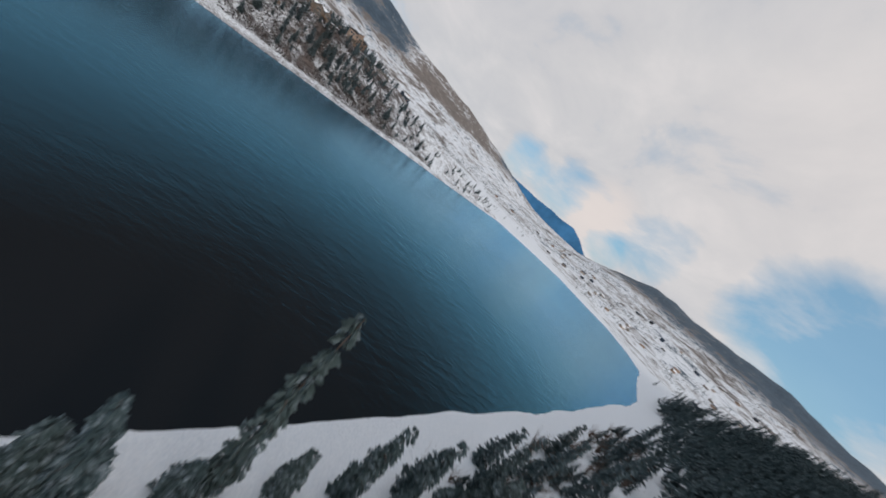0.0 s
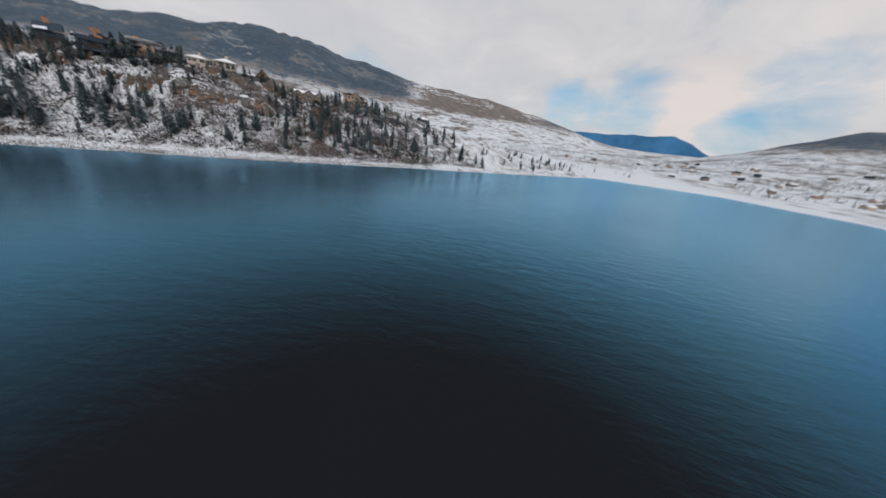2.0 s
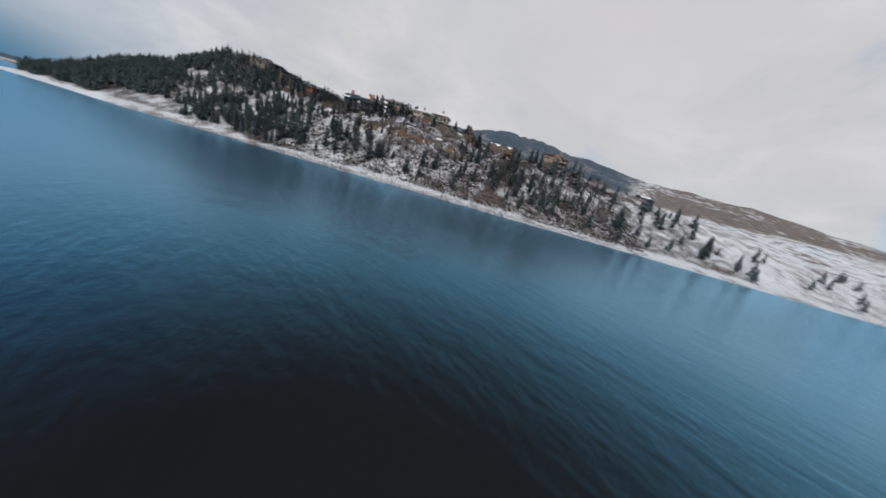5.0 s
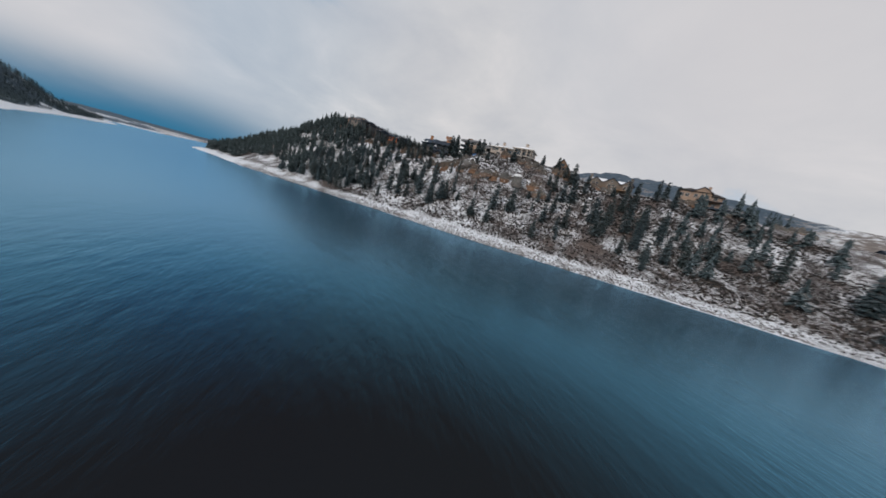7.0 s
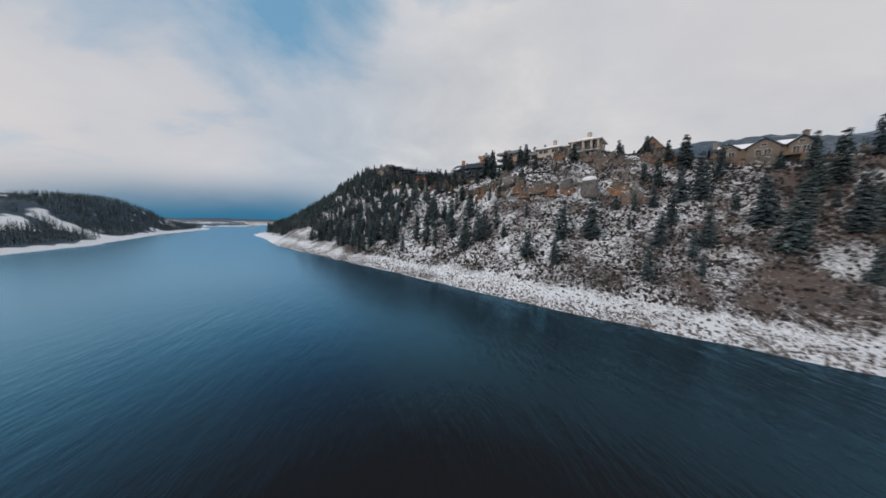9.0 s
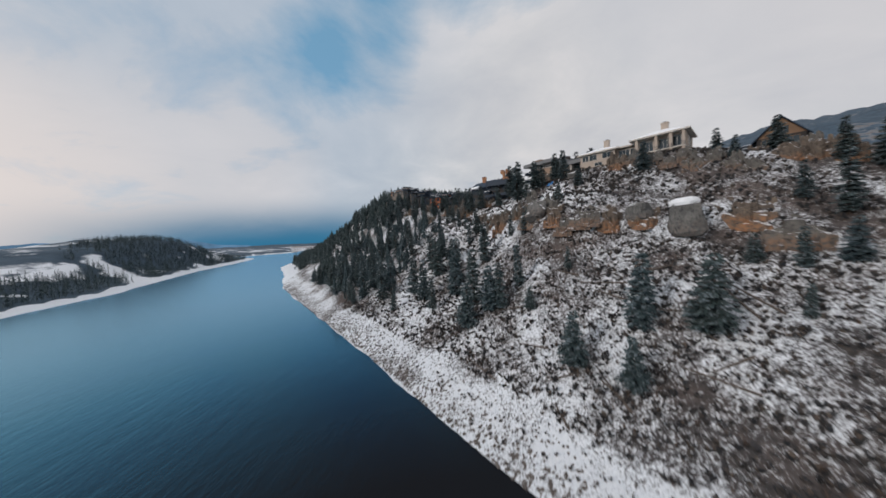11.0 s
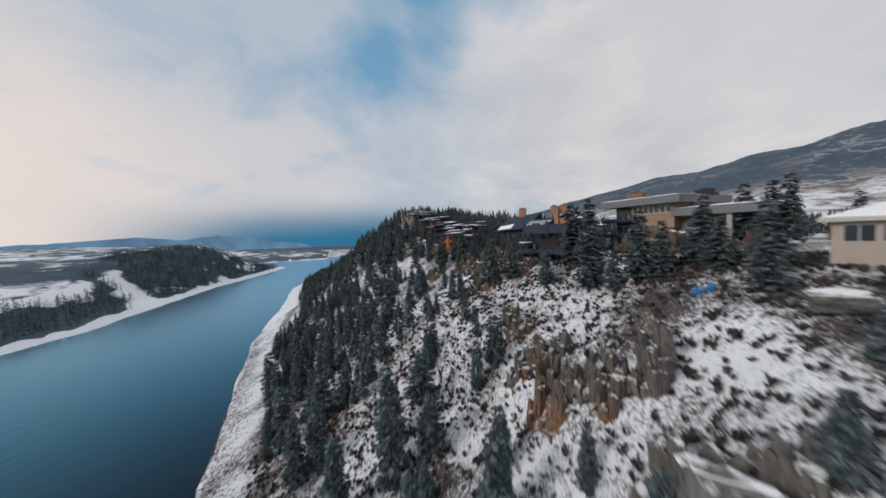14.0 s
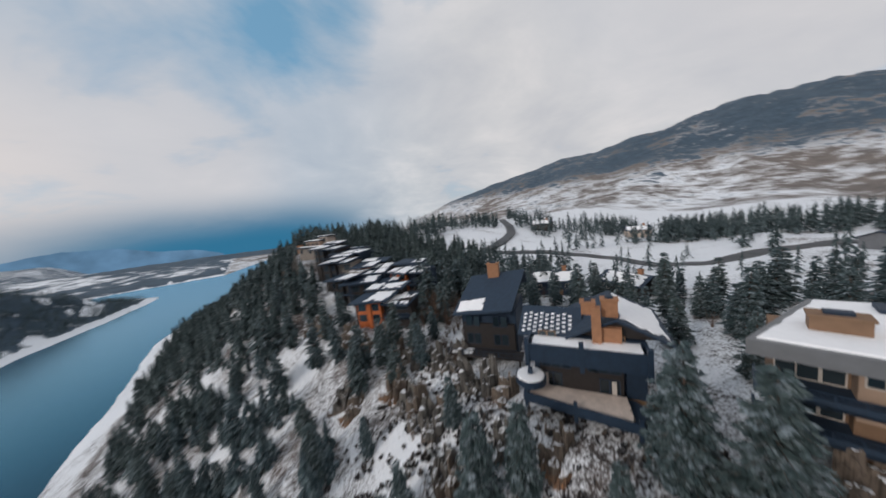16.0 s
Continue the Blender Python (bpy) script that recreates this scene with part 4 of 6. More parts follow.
def block_boulder(s, n, wide, deep, tall, turn, label, mat=None, cap=False, tilt=3):
    """One great squared boulder with worn corners, weathered faces and snow on its top."""
    bm = bmesh.new()
    bmesh.ops.create_cube(bm, size=2.0)
    bmesh.ops.bevel(bm, geom=list(bm.edges), offset=0.24, segments=1, affect="EDGES")
    bmesh.ops.subdivide_edges(bm, edges=list(bm.edges), cuts=3, use_grid_fill=True)
    for v in bm.verts:
        p = v.co
        k = 1 + 0.34 * noise.fractal(p * 0.8 + Vector((s, n, 0)), 1.0, 2.0, 4) - 0.10 * max(0.0, 1 - abs(noise.noise(Vector((p.x * 1.6, p.y * 1.6, p.z * 0.5)) + Vector((n, s, 3)))) / 0.05)
        k += 0.09 * noise.fractal(p * 2.4 + Vector((n, s, 1)), 1.0, 2.0, 3)
        v.co = Vector((p.x * k, p.y * k * (1 - 0.08 * p.z), p.z * (0.5 + 0.5 * k)))
    me = bpy.data.meshes.new("boulder")
    bm.to_mesh(me)
    bm.free()
    me.materials.append(mat or SLAB_ROCK)
    ob = new("boulder", me)
    x, y = at(s, n)
    ob.matrix_world = pose(x, y, height(s, n) + tall * 0.36, tilt, -4, FACE + turn) @ Matrix.Diagonal((wide / 2, deep / 2, tall / 2, 1))
    if cap:
        bm = bmesh.new()
        rng, rings = random.Random(int(s * 10)), []
        for f, z in ((0.98, 0.80), (1.02, 0.98), (0.86, 1.16), (0.45, 1.24)):
            rings.append([bm.verts.new((f * math.cos(2 * math.pi * i / 20) * (0.86 + 0.1 * math.cos(8 * math.pi * i / 20)) + rng.uniform(-0.03, 0.03), f * math.sin(2 * math.pi * i / 20) * 0.9 + rng.uniform(-0.03, 0.03), z)) for i in range(20)])
        for low, up in zip(rings, rings[1:]):
            for i in range(20):
                bm.faces.new((low[i], low[(i + 1) % 20], up[(i + 1) % 20], up[i]))
        bm.faces.new(rings[-1])
        part("snow_cap", bm, SNOW, ob, "thick white snow cap")
    tagged(ob, label, "rock", "great boulders on the bluff")


block_boulder(6.3, 59.6, 4.5, 4.2, 6.0, 8, "great squared grey boulder with snow on top", None, True)
block_boulder(36.2, 58.8, 4.8, 3.4, 5.2, 14, "upright grey slab of rock on the ledge", None, False, -34)
for row in ((56.8, 95.6, 3.8, 3.2, 5.4, 6), (53.0, 95.0, 3.4, 3.0, 4.2, -14), (50.0, 96.2, 3.0, 3.0, 3.6, 24), (54.9, 94.4, 2.4, 2.4, 2.8, 40)):
    block_boulder(*row, "weathered brown rock knob under the tan house", RUST_ROCK)
block_boulder(34.8, 76.4, 3.2, 2.4, 1.5, 20, "low flat grey boulder under a thick snow cap", None, True)
block_boulder(13.5, 60.0, 3.6, 3.4, 3.6, -12, "dark grey split boulder on the slope")
for row in OUTCROPS:
    outcrop(*row[:7], turn=row[7])


# ---- brush, logs and stones on the slope ----
def brush():
    rng = random.Random(41)
    mat, nt, p = material("sage_and_dry_grass")
    g = nt.nodes.new("ShaderNodeNewGeometry")
    nt.links.new(ramp_node(nt, g.outputs["Random Per Island"], [(0, (0.026, 0.028, 0.033)), (0.5, (0.056, 0.053, 0.056)), (0.85, (0.095, 0.078, 0.067)), (1, (0.16, 0.12, 0.095))]), p.inputs["Base Color"])
    p.inputs["Roughness"].default_value = 0.95
    count = 36000
    s, m = np.array([rng.uniform(-120, 110) for _ in range(count)]), np.array([rng.uniform(2, 78) for _ in range(count)])
    n = table(s, R_SHORE) + m
    z, _ = ground(s, n)
    dens = fbm(s / 12, n / 12, 61)
    v, fc = [], []
    for a, b, c, q, k in zip(s, n, z, dens, m):
        if rng.random() > (0.30 if k < 9 else 0.35 + 1.5 * max(0, q - 0.35)):
            continue
        x, y = at(a, b)
        size = rng.uniform(0.24, 0.66) * (0.55 if k < 9 else 1.0)
        for _ in range(7):
            t = rng.uniform(0, 6.283)
            lean, w = rng.uniform(0.3, 1.0) * size, 0.28 * size
            cx, sy = math.cos(t), math.sin(t)
            i = len(v)
            v += [(x + cx * 0.1 * size - sy * w, y + sy * 0.1 * size + cx * w, c - 0.05), (x + cx * 0.1 * size + sy * w, y + sy * 0.1 * size - cx * w, c - 0.05), (x + cx * lean + sy * w, y + sy * lean - cx * w, c + size * rng.uniform(0.5, 1.1)), (x + cx * lean - sy * w, y + sy * lean + cx * w, c + size * rng.uniform(0.5, 1.1))]
            fc.append((i, i + 1, i + 2, i + 3))
    tagged(new("brush", mesh_from("brush", v, fc, mat)), "low dark sage brush and dry grass through the snow", "brush", kind="stuff")


brush()


SNAG = (51.8, 54, 9.5, 6, 60)


def logs():
    rng = random.Random(43)
    mat = plain("weathered_log", (0.12, 0.095, 0.08), 0.9, vary=0.4, scale=3, grain=30)
    for _ in range(46):
        s, m = rng.uniform(-75, 70), rng.uniform(9, 34)
        n = float(table(s, R_SHORE)) + m
        ln, tn = rng.uniform(3, 8), rng.uniform(-40, 40)
        bm = bmesh.new()
        bmesh.ops.create_cone(bm, cap_ends=True, segments=7, radius1=0.17, radius2=0.08, depth=ln)
        for v in bm.verts:
            v.co.x += 0.05 * math.sin(v.co.z * 1.3 + s)
        me = bpy.data.meshes.new("fallen_log")
        bm.to_mesh(me)
        bm.free()
        me.materials.append(mat)
        ob = new("fallen_log", me)
        c, e = radians(tn), 0.5 * ln
        p, q = Vector((*at(s - e * math.cos(c), n - e * math.sin(c)), height(s - e * math.cos(c), n - e * math.sin(c)) + 0.1)), Vector((*at(s + e * math.cos(c), n + e * math.sin(c)), height(s + e * math.cos(c), n + e * math.sin(c)) + 0.1))
        ob.matrix_world = Matrix.Translation((p + q) / 2) @ (q - p).to_track_quat("Z", "Y").to_matrix().to_4x4()
        tagged(ob, "grey weathered fallen log lying on the snowy slope", "log", "fallen logs")


logs()


def dead_snag(s, n, tall, lean, turn):
    """A bare dead trunk with a few broken limbs."""
    rng = random.Random(int(10 * s))
    ob = new("dead_tree")
    x, y = at(s, n)
    ob.matrix_world = pose(x, y, height(s, n) - 0.3, lean, 0, turn)
    bm = bmesh.new()
    bmesh.ops.create_cone(bm, cap_ends=True, segments=8, radius1=0.24, radius2=0.07, depth=tall, matrix=pose(0, 0, tall / 2))
    for v in bm.verts:
        v.co.x += 0.05 * math.sin(v.co.z)
    part("trunk", bm, BARK, ob)
    for i in range(7):
        z, a = tall * rng.uniform(0.35, 0.95), rng.uniform(0, 360)
        bm = bmesh.new()
        ln = rng.uniform(0.5, 1.6)
        bmesh.ops.create_cone(bm, cap_ends=True, segments=5, radius1=0.05, radius2=0.015, depth=ln, matrix=pose(0, 0, z, 0, 0, a) @ pose(0, 0, 0, rng.uniform(60, 105)) @ pose(0, 0, ln / 2))
        part("limb", bm, BARK, ob)
    tagged(ob, "bare dead tree trunk leaning on the slope", "dead tree", "dead trees")


dead_snag(*SNAG)


def bare_shrubs():
    """Leafless willow and aspen: thin twigs fanning from the root."""
    rng = random.Random(47)
    mat, nt, p = material("bare_twigs")
    g = nt.nodes.new("ShaderNodeNewGeometry")
    nt.links.new(ramp_node(nt, g.outputs["Random Per Island"], [(0, (0.06, 0.036, 0.028)), (0.6, (0.12, 0.075, 0.055)), (1, (0.20, 0.15, 0.12))]), p.inputs["Base Color"])
    p.inputs["Roughness"].default_value = 0.95
    v, fc = [], []
    def shrub(s, n, tall, twigs):
        x, y = at(s, n)
        z = height(s, n)
        for _ in range(twigs):
            a, lean = rng.uniform(0, 6.283), rng.uniform(0.1, 0.6)
            q, h = (x, y, z - 0.1), tall * rng.uniform(0.6, 1.0)
            w = 0.012 * tall
            pts = [Vector(q)]
            for k in range(3):
                a += rng.uniform(-0.5, 0.5)
                pts.append(pts[-1] + Vector((math.cos(a) * lean, math.sin(a) * lean, 1.0)) * (h / 3))
            for k, (c, d) in enumerate(zip(pts, pts[1:])):
                b, w0, w1 = len(v), w * (1 - k / 3.2), w * (1 - (k + 1) / 3.2)
                sx, sy = -math.sin(a), math.cos(a)
                v.extend([(c.x - sx * w0, c.y - sy * w0, c.z), (c.x + sx * w0, c.y + sy * w0, c.z), (d.x + sx * w1, d.y + sy * w1, d.z), (d.x - sx * w1, d.y - sy * w1, d.z)])
                fc.append((b, b + 1, b + 2, b + 3))
                if k:
                    t = a + rng.choice((-1, 1)) * rng.uniform(0.5, 1.1)
                    e = c + Vector((math.cos(t), math.sin(t), 1.1)) * (h * 0.22)
                    b = len(v)
                    v.extend([(c.x - sx * w1, c.y - sy * w1, c.z), (c.x + sx * w1, c.y + sy * w1, c.z), tuple(e)])
                    fc.append((b, b + 1, b + 2))
    for count, s0, s1, m0, m1, h0, h1, tw in ((230, -110, 120, 9, 18, 0.9, 2.0, 16), (150, 15, 50, 26, 38, 0.6, 1.3, 16), (130, -60, 60, 18, 40, 0.6, 1.5, 14), (70, -60, 130, 80, 120, 2.5, 5.0, 18), (50, 95, 125, 76, 90, 2.0, 4.5, 18), (26, 112, 134, 84, 96, 6.0, 9.0, 30)):
        for _ in range(count):
            s, m = rng.uniform(s0, s1), rng.uniform(m0, m1)
            n = float(table(s, R_SHORE)) + m
            if clear_of_houses(s, n):
                shrub(s, n, rng.uniform(h0, h1), tw)
    for _ in range(110):
        s = rng.uniform(-130, -20)
        shrub(s, -203 + 0.14 * (s + 20) - rng.uniform(0, 14), rng.uniform(3, 7), 22)
    tagged(new("bare_shrubs", mesh_from("bare_shrubs", v, fc, mat)), "leafless brown willow and aspen shrubs in the snow", "shrubs", kind="stuff")


bare_shrubs()


# ---- houses ----
TRODDEN = plain("trodden_snow", (0.60, 0.50, 0.44), 0.8, vary=0.25, scale=1.2, bump=0.6, grain=5, depth=0.06)
TAN = plain("tan_stucco", (0.35, 0.245, 0.18), 0.85, vary=0.12, scale=0.7)
TAUPE = plain("taupe_clapboard", (0.175, 0.140, 0.115), 0.85, vary=0.18, scale=0.9)
CREAM = plain("cream_stucco", (0.45, 0.37, 0.31), 0.85, vary=0.1, scale=0.7)
OCHRE = plain("ochre_wall", (0.21, 0.125, 0.075), 0.8, vary=0.2, scale=0.8)
ORANGE = plain("orange_panel", (0.50, 0.13, 0.035), 0.7, vary=0.15, scale=0.8)
NAVY = plain("navy_siding", (0.012, 0.027, 0.052), 0.6, vary=0.3, scale=1.5)
BROWN = plain("brown_siding", (0.024, 0.019, 0.018), 0.75, vary=0.3, scale=1.5)
GREYB = plain("grey_fascia", (0.16, 0.165, 0.175), 0.6, vary=0.15, scale=1.0)
SLATE = plain("dark_shingles", (0.016, 0.033, 0.060), 0.7, vary=0.35, scale=2.0, grain=9, bump=0.6, depth=0.04)
BRICKY = plain("orange_brick", (0.35, 0.17, 0.09), 0.85, vary=0.2, scale=2, grain=12, bump=0.6)
TRIM = plain("pale_trim", (0.55, 0.50, 0.45), 0.7, vary=0.08)
CONC = plain("concrete", (0.42, 0.38, 0.34), 0.85, vary=0.15, scale=1.2)
STONE = plain("stone_facing", (0.22, 0.19, 0.165), 0.9, vary=0.45, scale=1.6, grain=5, bump=0.9, depth=0.08)
TIMBER = plain("timber", (0.20, 0.115, 0.06), 0.8, vary=0.3, scale=3)


def glass_material():
    mat, nt, p = material("window_glass")
    o = nt.nodes.new("ShaderNodeObjectInfo")
    nt.links.new(ramp_node(nt, o.outputs["Random"], [(0, (0.012, 0.020, 0.026)), (1, (0.04, 0.055, 0.065))]), p.inputs["Base Color"])
    p.inputs["Roughness"].default_value, p.inputs["IOR"].default_value = 0.06, 1.6
    return mat


GLASS = glass_material()


def window(parent, x, z, w, h, y, mat=TRIM, bars=1, face=0):
    """A framed window on the wall that looks along -y (face 0) or +x (face 1) or -x (face 2)."""
    t = 0.09
    rows = [(x - w / 2 - t, x + w / 2 + t, -0.07, 0.05, z - t, z), (x - w / 2 - t, x + w / 2 + t, -0.07, 0.05, z + h, z + h + t), (x - w / 2 - t, x - w / 2, -0.07, 0.05, z, z + h), (x + w / 2, x + w / 2 + t, -0.07, 0.05, z, z + h)]
    for i in range(1, bars):
        c = x - w / 2 + w * i / bars
        rows.append((c - 0.04, c + 0.04, -0.05, 0.05, z, z + h))
    fr = part("window", boxes(*rows), mat, parent)
    part("pane", boxes((x - w / 2, x + w / 2, -0.01, 0.04, z, z + h)), GLASS, fr)
    fr.matrix_basis = (pose(0, y, 0), pose(y, 0, 0, 0, 0, 90), pose(y, 0, 0, 0, 0, -90))[face]
    return fr


def slab_on(bm, a, b, c, d, thick):
    """A slab with the corners a, b, c, d on top."""
    top = [bm.verts.new(p) for p in (a, b, c, d)]
    low = [bm.verts.new((p[0], p[1], p[2] - thick)) for p in (a, b, c, d)]
    bm.faces.new(top)
    bm.faces.new(low[::-1])
    for i in range(4):
        j = (i + 1) % 4
        bm.faces.new((top[i], low[i], low[j], top[j]))


def ragged(a, b, c, d, seed, lift=0.10, shrink=0.06, rough=0.12):
    """A snow patch with a melted, uneven edge, lying on the slab a, b, c, d."""
    rng = random.Random(seed)
    A, B_, C_, D_ = (Vector(p) for p in (a, b, c, d))
    pt = lambda u, v: A.lerp(B_, u).lerp(D_.lerp(C_, u), v)
    ring = []
    k = 9
    for e in range(4):
        for i in range(k):
            t, q = i / k, shrink + rough * rng.random() * rng.random()
            u, v = ((shrink + t * (1 - 2 * shrink), q), (1 - q, shrink + t * (1 - 2 * shrink)), (1 - shrink - t * (1 - 2 * shrink), 1 - q), (q, 1 - shrink - t * (1 - 2 * shrink)))[e]
            ring.append(pt(u, v))
    bm = bmesh.new()
    up = Vector((0, 0, lift))
    low = [bm.verts.new(p - up * 0.3) for p in ring]
    mid = sum(ring, Vector()) / len(ring)
    top = [bm.verts.new(p.lerp(mid, 0.03) + up) for p in ring]
    n = len(ring)
    for i in range(n):
        j = (i + 1) % n
        bm.faces.new((low[i], low[j], top[j], top[i]))
    bm.faces.new(top)
    return bm


def gable(parent, x0, x1, y0, y1, z, rise, axis="y", over=0.6, mat=SLATE, thick=0.25, wall=None, snow=0, seed=1):
    """A pitched roof: the ridge runs along axis. Fills the gable ends with wall, and lays snow on a side (1, 2) or both (3)."""
    bm = bmesh.new()
    if axis == "y":
        m, k = (x0 + x1) / 2, rise / ((x1 - x0) / 2)
        ridge = z + rise
        left = ((x0 - over, y0 - over, z - over * k), (m, y0 - over, ridge), (m, y1 + over, ridge), (x0 - over, y1 + over, z - over * k))
        right = ((m, y0 - over, ridge), (x1 + over, y0 - over, z - over * k), (x1 + over, y1 + over, z - over * k), (m, y1 + over, ridge))
    else:
        m, k = (y0 + y1) / 2, rise / ((y1 - y0) / 2)
        ridge = z + rise
        left = ((x0 - over, y0 - over, z - over * k), (x1 + over, y0 - over, z - over * k), (x1 + over, m, ridge), (x0 - over, m, ridge))
        right = ((x0 - over, m, ridge), (x1 + over, m, ridge), (x1 + over, y1 + over, z - over * k), (x0 - over, y1 + over, z - over * k))
    lift = lambda q: [(p[0], p[1], p[2] + thick) for p in q]
    left, right = lift(left), lift(right)
    slab_on(bm, *left, thick)
    slab_on(bm, *right, thick)
    rf = part("roof", bm, mat, parent)
    for bit, q in ((1, left), (2, right)):
        if snow & bit:
            part("roof_snow", ragged(*q, seed * 7 + bit), SNOW, rf, "patchy white snow")
    if wall is not None:
        for lo in (True, False):
            bm = bmesh.new()
            if axis == "y":
                y = y0 + 0.01 if lo else y1 - 0.31
                prism(bm, [(x0, y, z), (x1, y, z), (m, y, z + rise)], (0, 0.3, 0))
            else:
                x = x0 + 0.01 if lo else x1 - 0.31
                prism(bm, [(x, y0, z), (x, y1, z), (x, m, z + rise)], (0.3, 0, 0))
            part("gable_end", bm, wall, parent)
    return rf


def prism(bm, ring, by):
    a = [bm.verts.new(p) for p in ring]
    b = [bm.verts.new((p[0] + by[0], p[1] + by[1], p[2] + by[2])) for p in ring]
    bm.faces.new(a[::-1])
    bm.faces.new(b)
    for i in range(len(ring)):
        j = (i + 1) % len(ring)
        bm.faces.new((a[i], a[j], b[j], b[i]))


def hip(parent, x0, x1, y0, y1, z, rise, over=0.7, mat=TRIM, snow=True, seed=1):
    bm = bmesh.new()
    X0, X1, Y0, Y1 = x0 - over, x1 + over, y0 - over, y1 + over
    half = min(X1 - X0, Y1 - Y0) / 2 * 0.98
    a, b, c, d = (X0, Y0, z), (X1, Y0, z), (X1, Y1, z), (X0, Y1, z)
    if X1 - X0 >= Y1 - Y0:
        r1, r2 = (X0 + half, (Y0 + Y1) / 2, z + rise), (X1 - half, (Y0 + Y1) / 2, z + rise)
        quads, tris = [(a, b, r2, r1), (c, d, r1, r2)], [(d, a, r1), (b, c, r2)]
    else:
        r1, r2 = ((X0 + X1) / 2, Y0 + half, z + rise), ((X0 + X1) / 2, Y1 - half, z + rise)
        quads, tris = [(b, c, r2, r1), (d, a, r1, r2)], [(a, b, r1), (c, d, r2)]
    vs = {p: bm.verts.new(p) for p in (a, b, c, d, r1, r2)}
    for f in quads + tris:
        bm.faces.new([vs[p] for p in f])
    low = [bm.verts.new((p[0], p[1], z - 0.35)) for p in (a, b, c, d)]
    for i, (p, q) in enumerate(((a, b), (b, c), (c, d), (d, a))):
        bm.faces.new((vs[q], vs[p], low[i], low[(i + 1) % 4]))
    bm.faces.new(low)
    rf = part("roof", bm, mat, parent)
    if snow:
        for i, q in enumerate(quads):
            part("roof_snow", ragged(*q, seed * 5 + i, lift=0.09, shrink=0.02, rough=0.05), SNOW, rf, "white snow")
        for i, q in enumerate(tris):
            part("roof_snow", ragged(q[0], q[1], q[2], q[2], seed * 5 + i + 3, lift=0.09, shrink=0.02, rough=0.05), SNOW, rf, "white snow")
    return rf


def chimney(parent, x, y, z0, z1, w=1.2, d=1.0, mat=BRICKY):
    bm = boxes((x - w / 2, x + w / 2, y - d / 2, y + d / 2, z0, z1), (x - w / 2 - 0.12, x + w / 2 + 0.12, y - d / 2 - 0.12, y + d / 2 + 0.12, z1, z1 + 0.22))
    ch = part("chimney", bm, mat, parent)
    part("chimney_cap", boxes((x - w / 4, x + w / 4, y - d / 4, y + d / 4, z1 + 0.22, z1 + 0.5)), NAVY, ch)
    return ch


def rail(parent, x0, x1, y, z, mat=NAVY, h=1.0, step_=1.2):
    rows = [(x0, x1, y - 0.04, y + 0.04, z + h - 0.08, z + h), (x0, x1, y - 0.03, y + 0.03, z + 0.12, z + 0.18)]
    k = max(2, int((x1 - x0) / step_) + 1)
    for i in range(k):
        c = x0 + (x1 - x0) * i / (k - 1)
        rows.append((c - 0.04, c + 0.04, y - 0.04, y + 0.04, z, z + h))
    k = int((x1 - x0) / 0.3)
    for i in range(k):
        c = x0 + (x1 - x0) * (i + 0.5) / k
        rows.append((c - 0.012, c + 0.012, y - 0.012, y + 0.012, z + 0.18, z + h - 0.08))
    return part("railing", boxes(*rows), mat, parent)


